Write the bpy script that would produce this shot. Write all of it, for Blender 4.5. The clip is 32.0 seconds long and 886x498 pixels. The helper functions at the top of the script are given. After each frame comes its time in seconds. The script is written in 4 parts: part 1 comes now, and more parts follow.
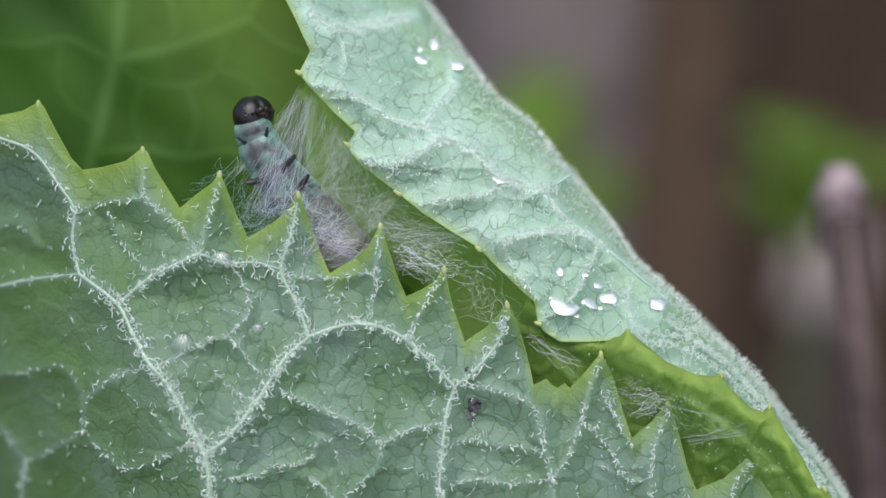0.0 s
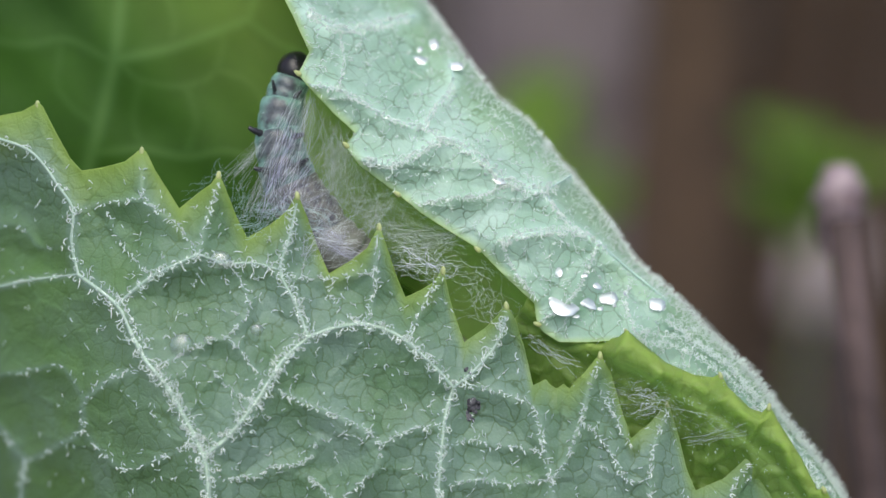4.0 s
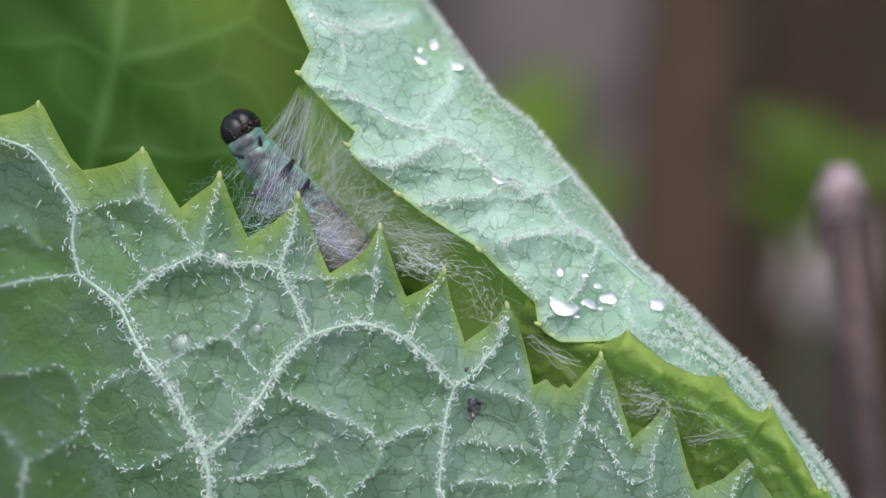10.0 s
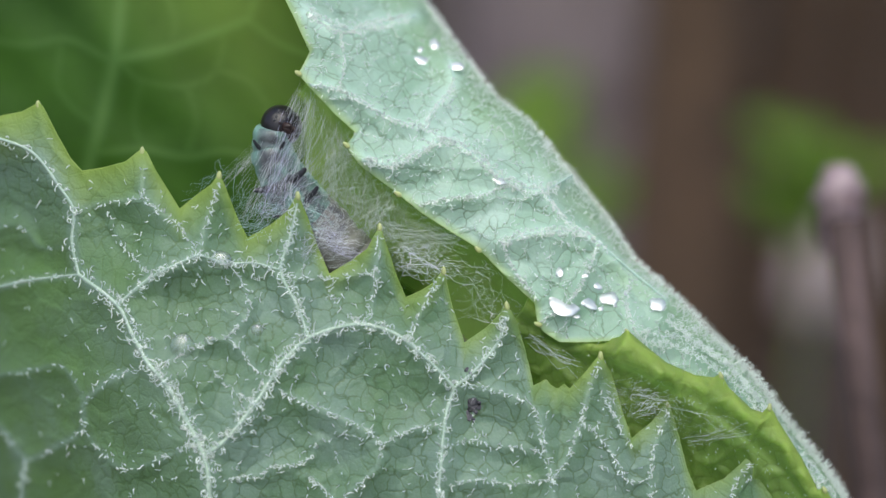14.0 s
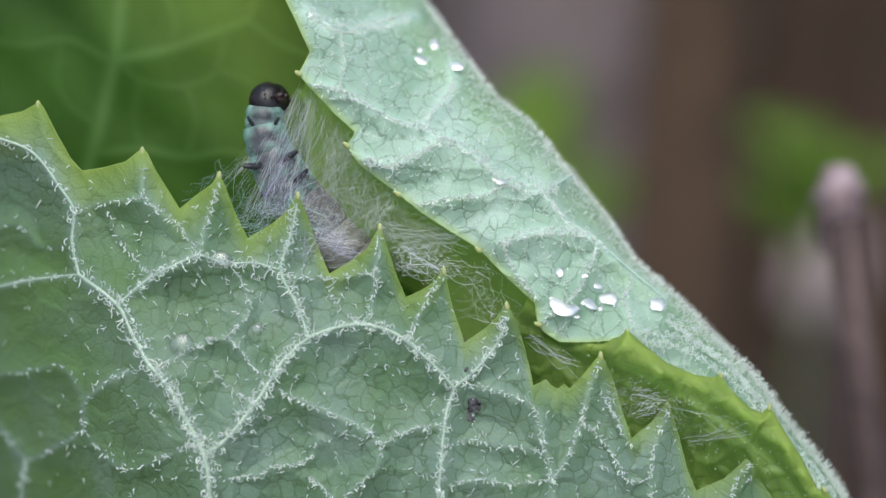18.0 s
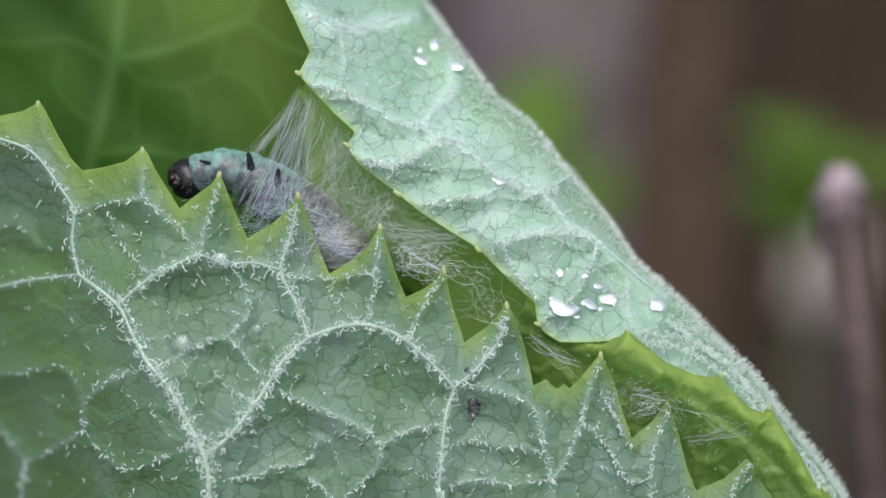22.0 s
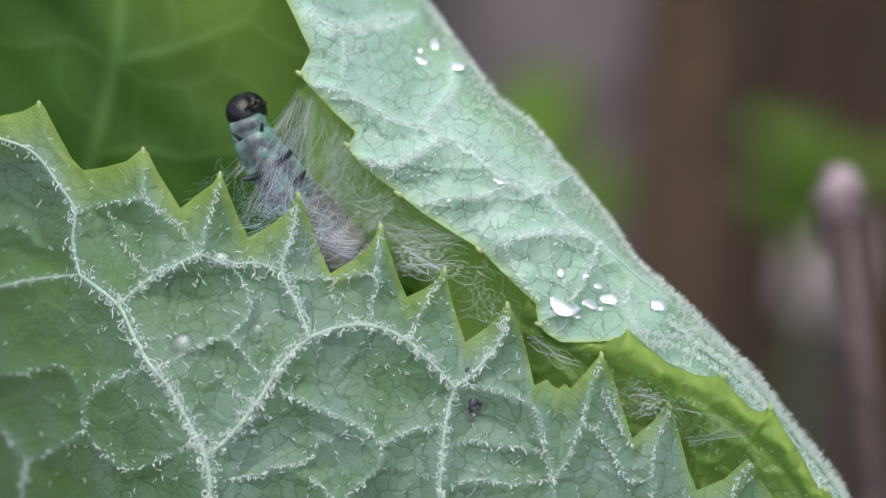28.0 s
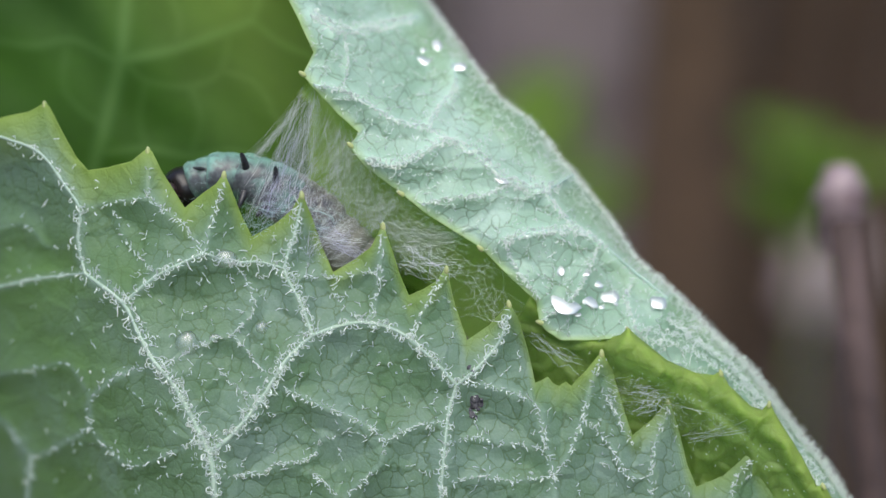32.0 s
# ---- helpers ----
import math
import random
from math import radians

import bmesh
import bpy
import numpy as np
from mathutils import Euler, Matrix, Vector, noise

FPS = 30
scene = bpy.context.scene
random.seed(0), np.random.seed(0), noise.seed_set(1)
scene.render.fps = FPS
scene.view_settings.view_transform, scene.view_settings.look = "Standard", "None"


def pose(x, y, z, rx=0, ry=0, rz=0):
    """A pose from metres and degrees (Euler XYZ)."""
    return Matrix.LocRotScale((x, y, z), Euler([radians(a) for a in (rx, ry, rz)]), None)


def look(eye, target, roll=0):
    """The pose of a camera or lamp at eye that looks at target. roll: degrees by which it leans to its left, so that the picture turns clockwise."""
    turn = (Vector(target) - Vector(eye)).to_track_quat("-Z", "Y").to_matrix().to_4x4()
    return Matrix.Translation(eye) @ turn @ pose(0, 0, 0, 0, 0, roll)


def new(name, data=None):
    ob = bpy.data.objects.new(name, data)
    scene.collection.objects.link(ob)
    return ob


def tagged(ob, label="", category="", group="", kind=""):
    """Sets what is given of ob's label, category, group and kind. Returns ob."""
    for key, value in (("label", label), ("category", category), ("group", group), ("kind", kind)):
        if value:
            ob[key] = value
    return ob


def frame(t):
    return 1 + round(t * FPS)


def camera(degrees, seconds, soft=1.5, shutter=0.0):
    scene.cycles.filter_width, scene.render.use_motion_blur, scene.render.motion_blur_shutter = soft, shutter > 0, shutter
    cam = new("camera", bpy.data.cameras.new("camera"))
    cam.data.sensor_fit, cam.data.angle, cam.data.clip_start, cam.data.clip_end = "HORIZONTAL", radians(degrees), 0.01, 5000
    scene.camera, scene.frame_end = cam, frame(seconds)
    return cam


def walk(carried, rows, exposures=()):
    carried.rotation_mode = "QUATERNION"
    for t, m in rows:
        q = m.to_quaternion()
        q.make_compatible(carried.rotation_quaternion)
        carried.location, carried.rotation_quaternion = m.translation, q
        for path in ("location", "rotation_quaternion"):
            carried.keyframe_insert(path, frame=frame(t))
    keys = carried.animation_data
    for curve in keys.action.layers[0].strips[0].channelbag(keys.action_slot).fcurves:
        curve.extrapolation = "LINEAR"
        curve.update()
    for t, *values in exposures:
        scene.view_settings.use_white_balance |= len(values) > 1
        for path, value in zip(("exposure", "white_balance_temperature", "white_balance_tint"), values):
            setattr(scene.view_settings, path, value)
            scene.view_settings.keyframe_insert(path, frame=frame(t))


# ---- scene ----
# Unit: one grid step K on the focal plane is 0.0255 mm; the view is 1568 x 882 steps, 40 mm across.
W, H = 1568, 882
FOV = 25.0
K = 0.040 / W
DIST = 0.020 / math.tan(radians(FOV / 2))
PITCH = 28.0
# FRAME: the leaf's own axes: x across, y away from the viewer, z up along the leaf; its origin is the focus.
FRAME = pose(0, 0, 0.30, -PITCH, 0, 0)

cam = camera(FOV, 32.0, soft=1.5)
CAM = FRAME @ pose(0, -DIST, 0, 90, 0, 0)
jolt = CAM @ pose(0, 0, 0, -0.045, 0, 0)
walk(cam, [(0, CAM), (22.3, CAM), (22.5, jolt), (22.7, CAM), (31.2, CAM), (31.5, CAM @ pose(0, 0, 0, 0, 0.03, 0)), (32, CAM @ pose(0, 0, 0, 0, 0.02, 0))],
     exposures=[(0, 0.24, 6600, 4), (32, 0.24, 6600, 4)])
cam.data.dof.use_dof = True
cam.data.dof.focus_distance = DIST + 0.0006
cam.data.dof.aperture_fstop = 20

# ---- light: overcast sky, a broad soft sun from above and behind the viewer ----
world = bpy.data.worlds.new("overcast")
scene.world = world
world.use_nodes = True
wn = world.node_tree
sky = wn.nodes.new("ShaderNodeTexSky")
sky.sky_type, sky.sun_disc = "NISHITA", False
sky.air_density, sky.dust_density, sky.ozone_density = 1.0, 3.0, 1.5
sky.sun_elevation, sky.sun_rotation = radians(66), radians(188)
wn.links.new(sky.outputs[0], wn.nodes["Background"].inputs[0])
wn.nodes["Background"].inputs[1].default_value = 0.15
sun = new("sun", bpy.data.lights.new("sun", "SUN"))
sun.data.energy, sun.data.angle, sun.data.color = 1.9, radians(60), (1.0, 0.98, 0.95)
sun.matrix_world = look((-0.10, -0.74, 1.95), (0, 0, 0.3))


# ---- materials ----
def mat(name):
    m = bpy.data.materials.new(name)
    m.use_nodes = True
    return m, m.node_tree, m.node_tree.nodes["Principled BSDF"]


def node(nt, kind, ins=None, **attrs):
    n = nt.nodes.new("ShaderNode" + kind)
    for k, v in attrs.items():
        setattr(n, k, v)
    for k, v in (ins or {}).items():
        if isinstance(v, bpy.types.NodeSocket):
            nt.links.new(v, n.inputs[k])
        else:
            n.inputs[k].default_value = v
    return n


def rgb(c):
    return (c[0], c[1], c[2], 1.0)


def mixc(nt, f, a, b, how="MIX"):
    n = nt.nodes.new("ShaderNodeMix")
    n.data_type, n.blend_type = "RGBA", how
    for i, v in ((0, f), (6, a), (7, b)):
        if isinstance(v, bpy.types.NodeSocket):
            nt.links.new(v, n.inputs[i])
        else:
            n.inputs[i].default_value = rgb(v) if i else v
    return n.outputs[2]


def ramp(nt, f, lo, hi, a=0.0, b=1.0):
    return node(nt, "MapRange", {0: f, 1: lo, 2: hi, 3: a, 4: b}).outputs[0]


def noise_tex(nt, vec, scale, detail=4.0, rough=0.55):
    return node(nt, "TexNoise", {"Vector": vec, "Scale": scale, "Detail": detail, "Roughness": rough}).outputs[0]


def leaf_material(name, pale, deep, glow, rim, net=0.55, trans=0.35, rough=0.5, fuzz=0.3, relief=1.0, shine=1.0, cell=1250.0, line=0.055):
    """Leaf skin: fine network of veinlets, down, yellowish margin, painted shade, light passing through."""
    m, nt, p = mat(name)
    co = node(nt, "TexCoord").outputs["Object"]
    wob = node(nt, "TexNoise", {"Vector": co, "Scale": 1300.0, "Detail": 3.0}).outputs["Color"]
    vec = node(nt, "VectorMath", {0: co, 1: node(nt, "VectorMath", {0: wob, 3: 0.0006}, operation="SCALE").outputs[0]}, operation="ADD").outputs[0]
    cells = node(nt, "TexVoronoi", {"Vector": vec, "Scale": cell}, feature="DISTANCE_TO_EDGE").outputs[0]
    fine = node(nt, "TexVoronoi", {"Vector": vec, "Scale": 3300.0}, feature="DISTANCE_TO_EDGE").outputs[0]
    lines = ramp(nt, cells, 0.008, line, 1.0, 0.0)
    thin = ramp(nt, fine, 0.0, 0.09, 1.0, 0.0)
    patch = ramp(nt, noise_tex(nt, co, 260.0), 0.35, 0.68)
    grain = noise_tex(nt, co, 9000.0, 3.0)
    broken = ramp(nt, noise_tex(nt, co, 500.0, 3.0), 0.28, 0.48)
    base = mixc(nt, patch, pale, deep)
    base = mixc(nt, node(nt, "Math", {0: lines, 1: node(nt, "Math", {0: broken, 1: net}, operation="MULTIPLY").outputs[0]}, operation="MULTIPLY").outputs[0], base, [c * 0.45 for c in deep])
    base = mixc(nt, node(nt, "Math", {0: thin, 1: 0.18 * net}, operation="MULTIPLY").outputs[0], base, [c * 0.5 for c in deep])
    base = mixc(nt, ramp(nt, grain, 0.52, 0.75, 0.0, fuzz), base, (0.62, 0.72, 0.62))
    vein = node(nt, "Attribute", attribute_name="vein").outputs["Fac"]
    base = mixc(nt, node(nt, "Math", {0: vein, 1: 0.65}, operation="MULTIPLY").outputs[0], base, [c * 1.25 + 0.06 for c in pale])
    # yellowish rim of the leaf; on the back blade also painted brightness
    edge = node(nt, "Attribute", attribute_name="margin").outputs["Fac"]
    # deeper, yellower green stands in for shade and for light coming through
    shaded = node(nt, "Attribute", attribute_name="shaded").outputs["Fac"]
    base = mixc(nt, node(nt, "Math", {0: shaded, 1: ramp(nt, noise_tex(nt, co, 330.0), 0.3, 0.6, 0.35, 0.8)}, operation="MULTIPLY").outputs[0], base, [deep[0] * 0.95, deep[1] * 0.97, deep[2] * 0.5])
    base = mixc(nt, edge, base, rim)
    nt.links.new(base, p.inputs["Base Color"])
    p.inputs["Roughness"].default_value = rough
    p.inputs["Sheen Weight"].default_value = 0.08
    h = node(nt, "Math", {0: ramp(nt, cells, 0.0, 0.10, 0.0, 0.6), 1: node(nt, "Math", {0: ramp(nt, fine, 0.0, 0.2), 1: 0.35}, operation="MULTIPLY").outputs[0]}, operation="ADD").outputs[0]
    h = node(nt, "Math", {0: h, 1: node(nt, "Math", {0: grain, 1: 0.5}, operation="MULTIPLY").outputs[0]}, operation="ADD").outputs[0]
    bump = node(nt, "Bump", {"Strength": 0.55 * relief, "Distance": 0.00009, "Height": h})
    nt.links.new(bump.outputs[0], p.inputs["Normal"])
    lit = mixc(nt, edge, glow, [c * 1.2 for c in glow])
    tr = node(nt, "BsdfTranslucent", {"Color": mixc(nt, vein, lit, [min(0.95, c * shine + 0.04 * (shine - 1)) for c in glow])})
    mx = node(nt, "MixShader", {0: trans, 1: p.outputs[0], 2: tr.outputs[0]})
    nt.links.new(mx.outputs[0], nt.nodes["Material Output"].inputs[0])
    return m


def plain(name, a, b, scale, rough=0.6, metal=0.0, bump=0.0, dist=0.0002, trans=0.0, coat=0.0, sss=0.0):
    """A mottled surface of two colours, with grain of the given size."""
    m, nt, p = mat(name)
    co = node(nt, "TexCoord").outputs["Object"]
    n1 = noise_tex(nt, co, scale, 5.0, 0.6)
    n2 = noise_tex(nt, co, scale * 7, 3.0)
    c = mixc(nt, ramp(nt, n1, 0.36, 0.66), a, b)
    c = mixc(nt, ramp(nt, n2, 0.45, 0.75, 0.0, 0.35), c, [x * 0.55 for x in a])
    nt.links.new(c, p.inputs["Base Color"])
    p.inputs["Roughness"].default_value, p.inputs["Metallic"].default_value = rough, metal
    p.inputs["Coat Weight"].default_value = coat
    if sss:
        p.inputs["Subsurface Weight"].default_value, p.inputs["Subsurface Scale"].default_value = sss, 0.0006
        p.inputs["Subsurface Radius"].default_value = (0.8, 1.0, 0.7)
    if bump:
        b_ = node(nt, "Bump", {"Strength": bump, "Distance": dist, "Height": node(nt, "Math", {0: n1, 1: n2}, operation="ADD").outputs[0]})
        nt.links.new(b_.outputs[0], p.inputs["Normal"])
    if trans:
        tr = node(nt, "BsdfTranslucent", {"Color": rgb(a)})
        mx = node(nt, "MixShader", {0: trans, 1: p.outputs[0], 2: tr.outputs[0]})
        nt.links.new(mx.outputs[0], nt.nodes["Material Output"].inputs[0])
    return m


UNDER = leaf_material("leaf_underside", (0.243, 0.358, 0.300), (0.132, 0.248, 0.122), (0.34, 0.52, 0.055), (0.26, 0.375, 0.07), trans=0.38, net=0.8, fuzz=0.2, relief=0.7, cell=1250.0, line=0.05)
# same underside, lightened: the stronger light on the flap is in its colour
FLAP = leaf_material("leaf_lit_underside", (0.63, 0.80, 0.77), (0.33, 0.52, 0.41), (0.58, 0.79, 0.38), (0.44, 0.56, 0.26), rough=0.42, trans=0.42, net=1.0, fuzz=0.4, relief=0.6, cell=1150.0, line=0.038)
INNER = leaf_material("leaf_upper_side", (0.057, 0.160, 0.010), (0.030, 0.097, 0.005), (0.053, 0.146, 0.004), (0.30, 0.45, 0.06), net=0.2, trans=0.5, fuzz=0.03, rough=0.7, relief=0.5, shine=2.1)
# the next two repeat the upper side, lightened for light in the fold
LIT_LINING = leaf_material("leaf_lit_lining", (0.42, 0.62, 0.19), (0.30, 0.49, 0.11), (0.62, 0.86, 0.16), (0.44, 0.56, 0.10), net=0.4, trans=0.6, fuzz=0.3, rough=0.45, relief=0.9, shine=1.3)
BAND = leaf_material("leaf_lit_fold", (0.30, 0.42, 0.13), (0.19, 0.315, 0.075), (0.50, 0.70, 0.12), (0.44, 0.53, 0.14), net=0.7, trans=0.55, fuzz=0.2, rough=0.45, relief=0.9, shine=1.3)
# paler copy of the vein skin, matched to the lightened flap
FLAP_VEIN = plain("flap_vein_skin", (0.66, 0.82, 0.74), (0.56, 0.74, 0.64), 1500, 0.55, bump=0.4, dist=0.00004, trans=0.3)
VEIN = plain("vein_skin", (0.58, 0.71, 0.60), (0.46, 0.61, 0.48), 1500, 0.45, bump=0.5, dist=0.00004, trans=0.25)
TIP = plain("tooth_gland", (0.54, 0.58, 0.28), (0.46, 0.52, 0.20), 3000, 0.4, trans=0.25, coat=0.3)


def fibre(name, white, scatter, gloss):
    """Clear white fibre: it scatters light all round and glints along its length."""
    m, nt, p = mat(name)
    co = node(nt, "TexCoord").outputs["Object"]
    tint = mixc(nt, ramp(nt, noise_tex(nt, co, 2500.0), 0.35, 0.65), white, [c * 0.9 for c in white])
    body = node(nt, "MixShader", {0: scatter, 1: node(nt, "BsdfDiffuse", {"Color": tint}).outputs[0], 2: node(nt, "BsdfTranslucent", {"Color": tint}).outputs[0]})
    mx = node(nt, "MixShader", {0: gloss, 1: body.outputs[0], 2: node(nt, "BsdfGlossy", {"Color": (1, 1, 1, 1), "Roughness": 0.35}).outputs[0]})
    nt.links.new(mx.outputs[0], nt.nodes["Material Output"].inputs[0])
    return m


HAIR = fibre("white_down", (0.90, 0.99, 0.92), 0.35, 0.3)
SILK = fibre("silk", (0.86, 0.90, 0.93), 0.45, 0.15)
LILAC_SILK = fibre("lilac_silk", (0.72, 0.70, 0.95), 0.45, 0.15)
TEAL_SILK = fibre("teal_silk", (0.62, 0.90, 0.90), 0.45, 0.15)
HEAD = plain("head_capsule", (0.006, 0.006, 0.010), (0.016, 0.009, 0.011), 1500, 0.34, bump=0.4, dist=0.00003, coat=0.08)
LEG = plain("leg_cuticle", (0.012, 0.012, 0.016), (0.035, 0.035, 0.045), 3000, 0.38, coat=0.15)


def skin(name, side, belly, dark, wet=0.15):
    """Soft translucent skin: paler on the flanks, mottled and darker along the belly (the body's +y side)."""
    m, nt, p = mat(name)
    co = node(nt, "TexCoord").outputs["Object"]
    y = node(nt, "SeparateXYZ", {0: co}).outputs[1]
    n1, n2 = noise_tex(nt, co, 1100.0, 4.0), noise_tex(nt, co, 2300.0, 3.0)
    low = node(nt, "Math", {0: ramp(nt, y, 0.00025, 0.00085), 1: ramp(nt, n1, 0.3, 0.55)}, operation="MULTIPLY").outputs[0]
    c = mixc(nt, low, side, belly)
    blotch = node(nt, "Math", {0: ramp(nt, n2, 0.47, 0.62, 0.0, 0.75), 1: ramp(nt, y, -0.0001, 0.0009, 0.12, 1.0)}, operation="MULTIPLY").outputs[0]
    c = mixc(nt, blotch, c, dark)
    nt.links.new(c, p.inputs["Base Color"])
    p.inputs["Roughness"].default_value, p.inputs["Coat Weight"].default_value = 0.4, wet
    p.inputs["Subsurface Weight"].default_value, p.inputs["Subsurface Scale"].default_value = 0.3, 0.0006
    p.inputs["Subsurface Radius"].default_value = (0.8, 1.0, 0.7)
    b_ = node(nt, "Bump", {"Strength": 0.18, "Distance": 0.00006, "Height": node(nt, "Math", {0: n1, 1: n2}, operation="ADD").outputs[0]})
    nt.links.new(b_.outputs[0], p.inputs["Normal"])
    return m


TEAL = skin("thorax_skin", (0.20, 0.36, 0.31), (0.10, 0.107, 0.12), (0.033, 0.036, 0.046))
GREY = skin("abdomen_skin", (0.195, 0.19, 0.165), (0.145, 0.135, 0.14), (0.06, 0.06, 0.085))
MOUTH = plain("mouthparts", (0.015, 0.008, 0.008), (0.045, 0.020, 0.018), 4000, 0.4)
SOIL = plain("soil", (0.036, 0.024, 0.019), (0.068, 0.049, 0.043), 14, 0.95, bump=0.6, dist=0.01)
BARK = plain("bark", (0.126, 0.076, 0.046), (0.070, 0.044, 0.029), 120, 0.9, bump=0.8, dist=0.001)
DRY = plain("dry_stalk", (0.50, 0.39, 0.43), (0.17, 0.11, 0.12), 420, 0.8, bump=0.6, dist=0.0003)
# dry stalk below its tip: shade put into a darker colour
SHADED_STALK = plain("shaded_stalk", (0.12, 0.08, 0.08), (0.048, 0.031, 0.031), 300, 0.85, bump=0.6, dist=0.0003)
STRAW = plain("pale_litter", (0.30, 0.237, 0.243), (0.20, 0.152, 0.155), 60, 0.9, bump=0.4, dist=0.001)
LITTER = plain("dry_leaf", (0.44, 0.36, 0.37), (0.30, 0.23, 0.235), 80, 0.9, bump=0.4, dist=0.001, trans=0.2)
WEED = plain("weed_leaf", (0.175, 0.30, 0.028), (0.11, 0.20, 0.018), 150, 0.5, trans=0.35)
SPECK = plain("frass", (0.06, 0.055, 0.065), (0.14, 0.135, 0.15), 4000, 0.7, bump=0.5, dist=0.00004)
# water drops: an added glossy layer boosts their glint, added transparency thins their shadow
def wet(name, glint, open_):
    m, nt, p = mat(name)
    p.inputs["Transmission Weight"].default_value, p.inputs["IOR"].default_value, p.inputs["Roughness"].default_value = 1.0, 1.33, 0.0
    g = node(nt, "BsdfGlossy", {"Color": (0.97, 0.98, 1.0, 1), "Roughness": 0.42})
    clear = node(nt, "MixShader", {0: open_, 1: p.outputs[0], 2: node(nt, "BsdfTransparent").outputs[0]})
    mx = node(nt, "MixShader", {0: glint, 1: clear.outputs[0], 2: g.outputs[0]})
    nt.links.new(mx.outputs[0], nt.nodes["Material Output"].inputs[0])
    return m


GLINT_WATER, BEAD = wet("glint_water", 0.62, 0.8), wet("water_bead", 0.14, 0.72)


# ---- mesh helpers ----
def local(u, v, d):
    """Grid place (u across, v down) at d steps behind the focal plane, in the leaf's axes, metres."""
    u, v, d = (np.asarray(x, dtype=float) for x in (u, v, d))
    s = 1 + d * K / DIST
    u, v, d = np.broadcast_arrays(u, v, d)
    return np.stack([(u - W / 2) * K * s, d * K, (H / 2 - v) * K * s], axis=-1)


def spot(u, v, metres):
    """World place on the same line of sight, metres behind the focal plane."""
    return FRAME @ Vector(local(u, v, metres / K))


def mesh_of(name, verts, faces, material, smooth=True):
    me = bpy.data.meshes.new(name)
    me.from_pydata([tuple(p) for p in np.asarray(verts).reshape(-1, 3)], [], [tuple(int(i) for i in f) for f in faces])
    me.materials.append(material)
    if smooth:
        me.polygons.foreach_set("use_smooth", [True] * len(me.polygons))
    me.update()
    return me


def piece(name, me, parent=None, label="", kind=""):
    ob = new(name, me)
    ob.parent = parent
    return tagged(ob, label=label, kind=kind)


def thing(name, label, category, group="", m=FRAME, kind=""):
    ob = new(name)
    ob.matrix_basis = m
    return tagged(ob, label, category, group, kind)


def grid_faces(rows, cols, flip=False):
    i = np.arange((rows - 1) * (cols - 1))
    a = (i // (cols - 1)) * cols + i % (cols - 1)
    f = np.stack([a, a + 1, a + cols + 1, a + cols], axis=1)
    return f[:, ::-1] if flip else f


def smooth_line(pts, step=6.0):
    """Catmull-Rom curve through a few points."""
    p = np.array(pts, dtype=float)
    p = np.vstack([2 * p[0] - p[1], p, 2 * p[-1] - p[-2]])
    out = []
    for i in range(1, len(p) - 2):
        n = max(2, int(np.linalg.norm(p[i + 1] - p[i]) / step))
        t = np.linspace(0, 1, n, endpoint=False)[:, None]
        a, b, c, d = p[i - 1], p[i], p[i + 1], p[i + 2]
        out.append(0.5 * (2 * b + (c - a) * t + (2 * a - 5 * b + 4 * c - d) * t ** 2 + (3 * b - a - 3 * c + d) * t ** 3))
    out.append(p[-2][None])
    return np.vstack(out)


def tubes(paths, radii, sides=3):
    """Many thin tapered tubes at once. paths: (n, k, 3); radii: (n, k) or (k,)."""
    paths = np.asarray(paths, dtype=float)
    n, k, _ = paths.shape
    radii = np.broadcast_to(np.asarray(radii, dtype=float), (n, k))
    tan = np.gradient(paths, axis=1)
    tan /= np.linalg.norm(tan, axis=2, keepdims=True) + 1e-12
    ref = np.where(np.abs(tan[..., 1:2]) > 0.9, np.array([1.0, 0, 0]), np.array([0, 1.0, 0]))
    x = np.cross(tan, ref)
    x /= np.linalg.norm(x, axis=2, keepdims=True) + 1e-12
    y = np.cross(tan, x)
    ang = np.arange(sides) * 2 * np.pi / sides
    ring = paths[:, :, None] + radii[:, :, None, None] * (x[:, :, None] * np.cos(ang)[:, None] + y[:, :, None] * np.sin(ang)[:, None])
    base = (np.arange(n) * k * sides)[:, None, None]
    j = (np.arange(k - 1) * sides)[None, :, None]
    s = np.arange(sides)[None, None, :]
    s2 = (s + 1) % sides
    f = np.stack(np.broadcast_arrays(base + j + s, base + j + s2, base + j + sides + s2, base + j + sides + s), axis=-1).reshape(-1, 4)
    return ring.reshape(-1, 3), f


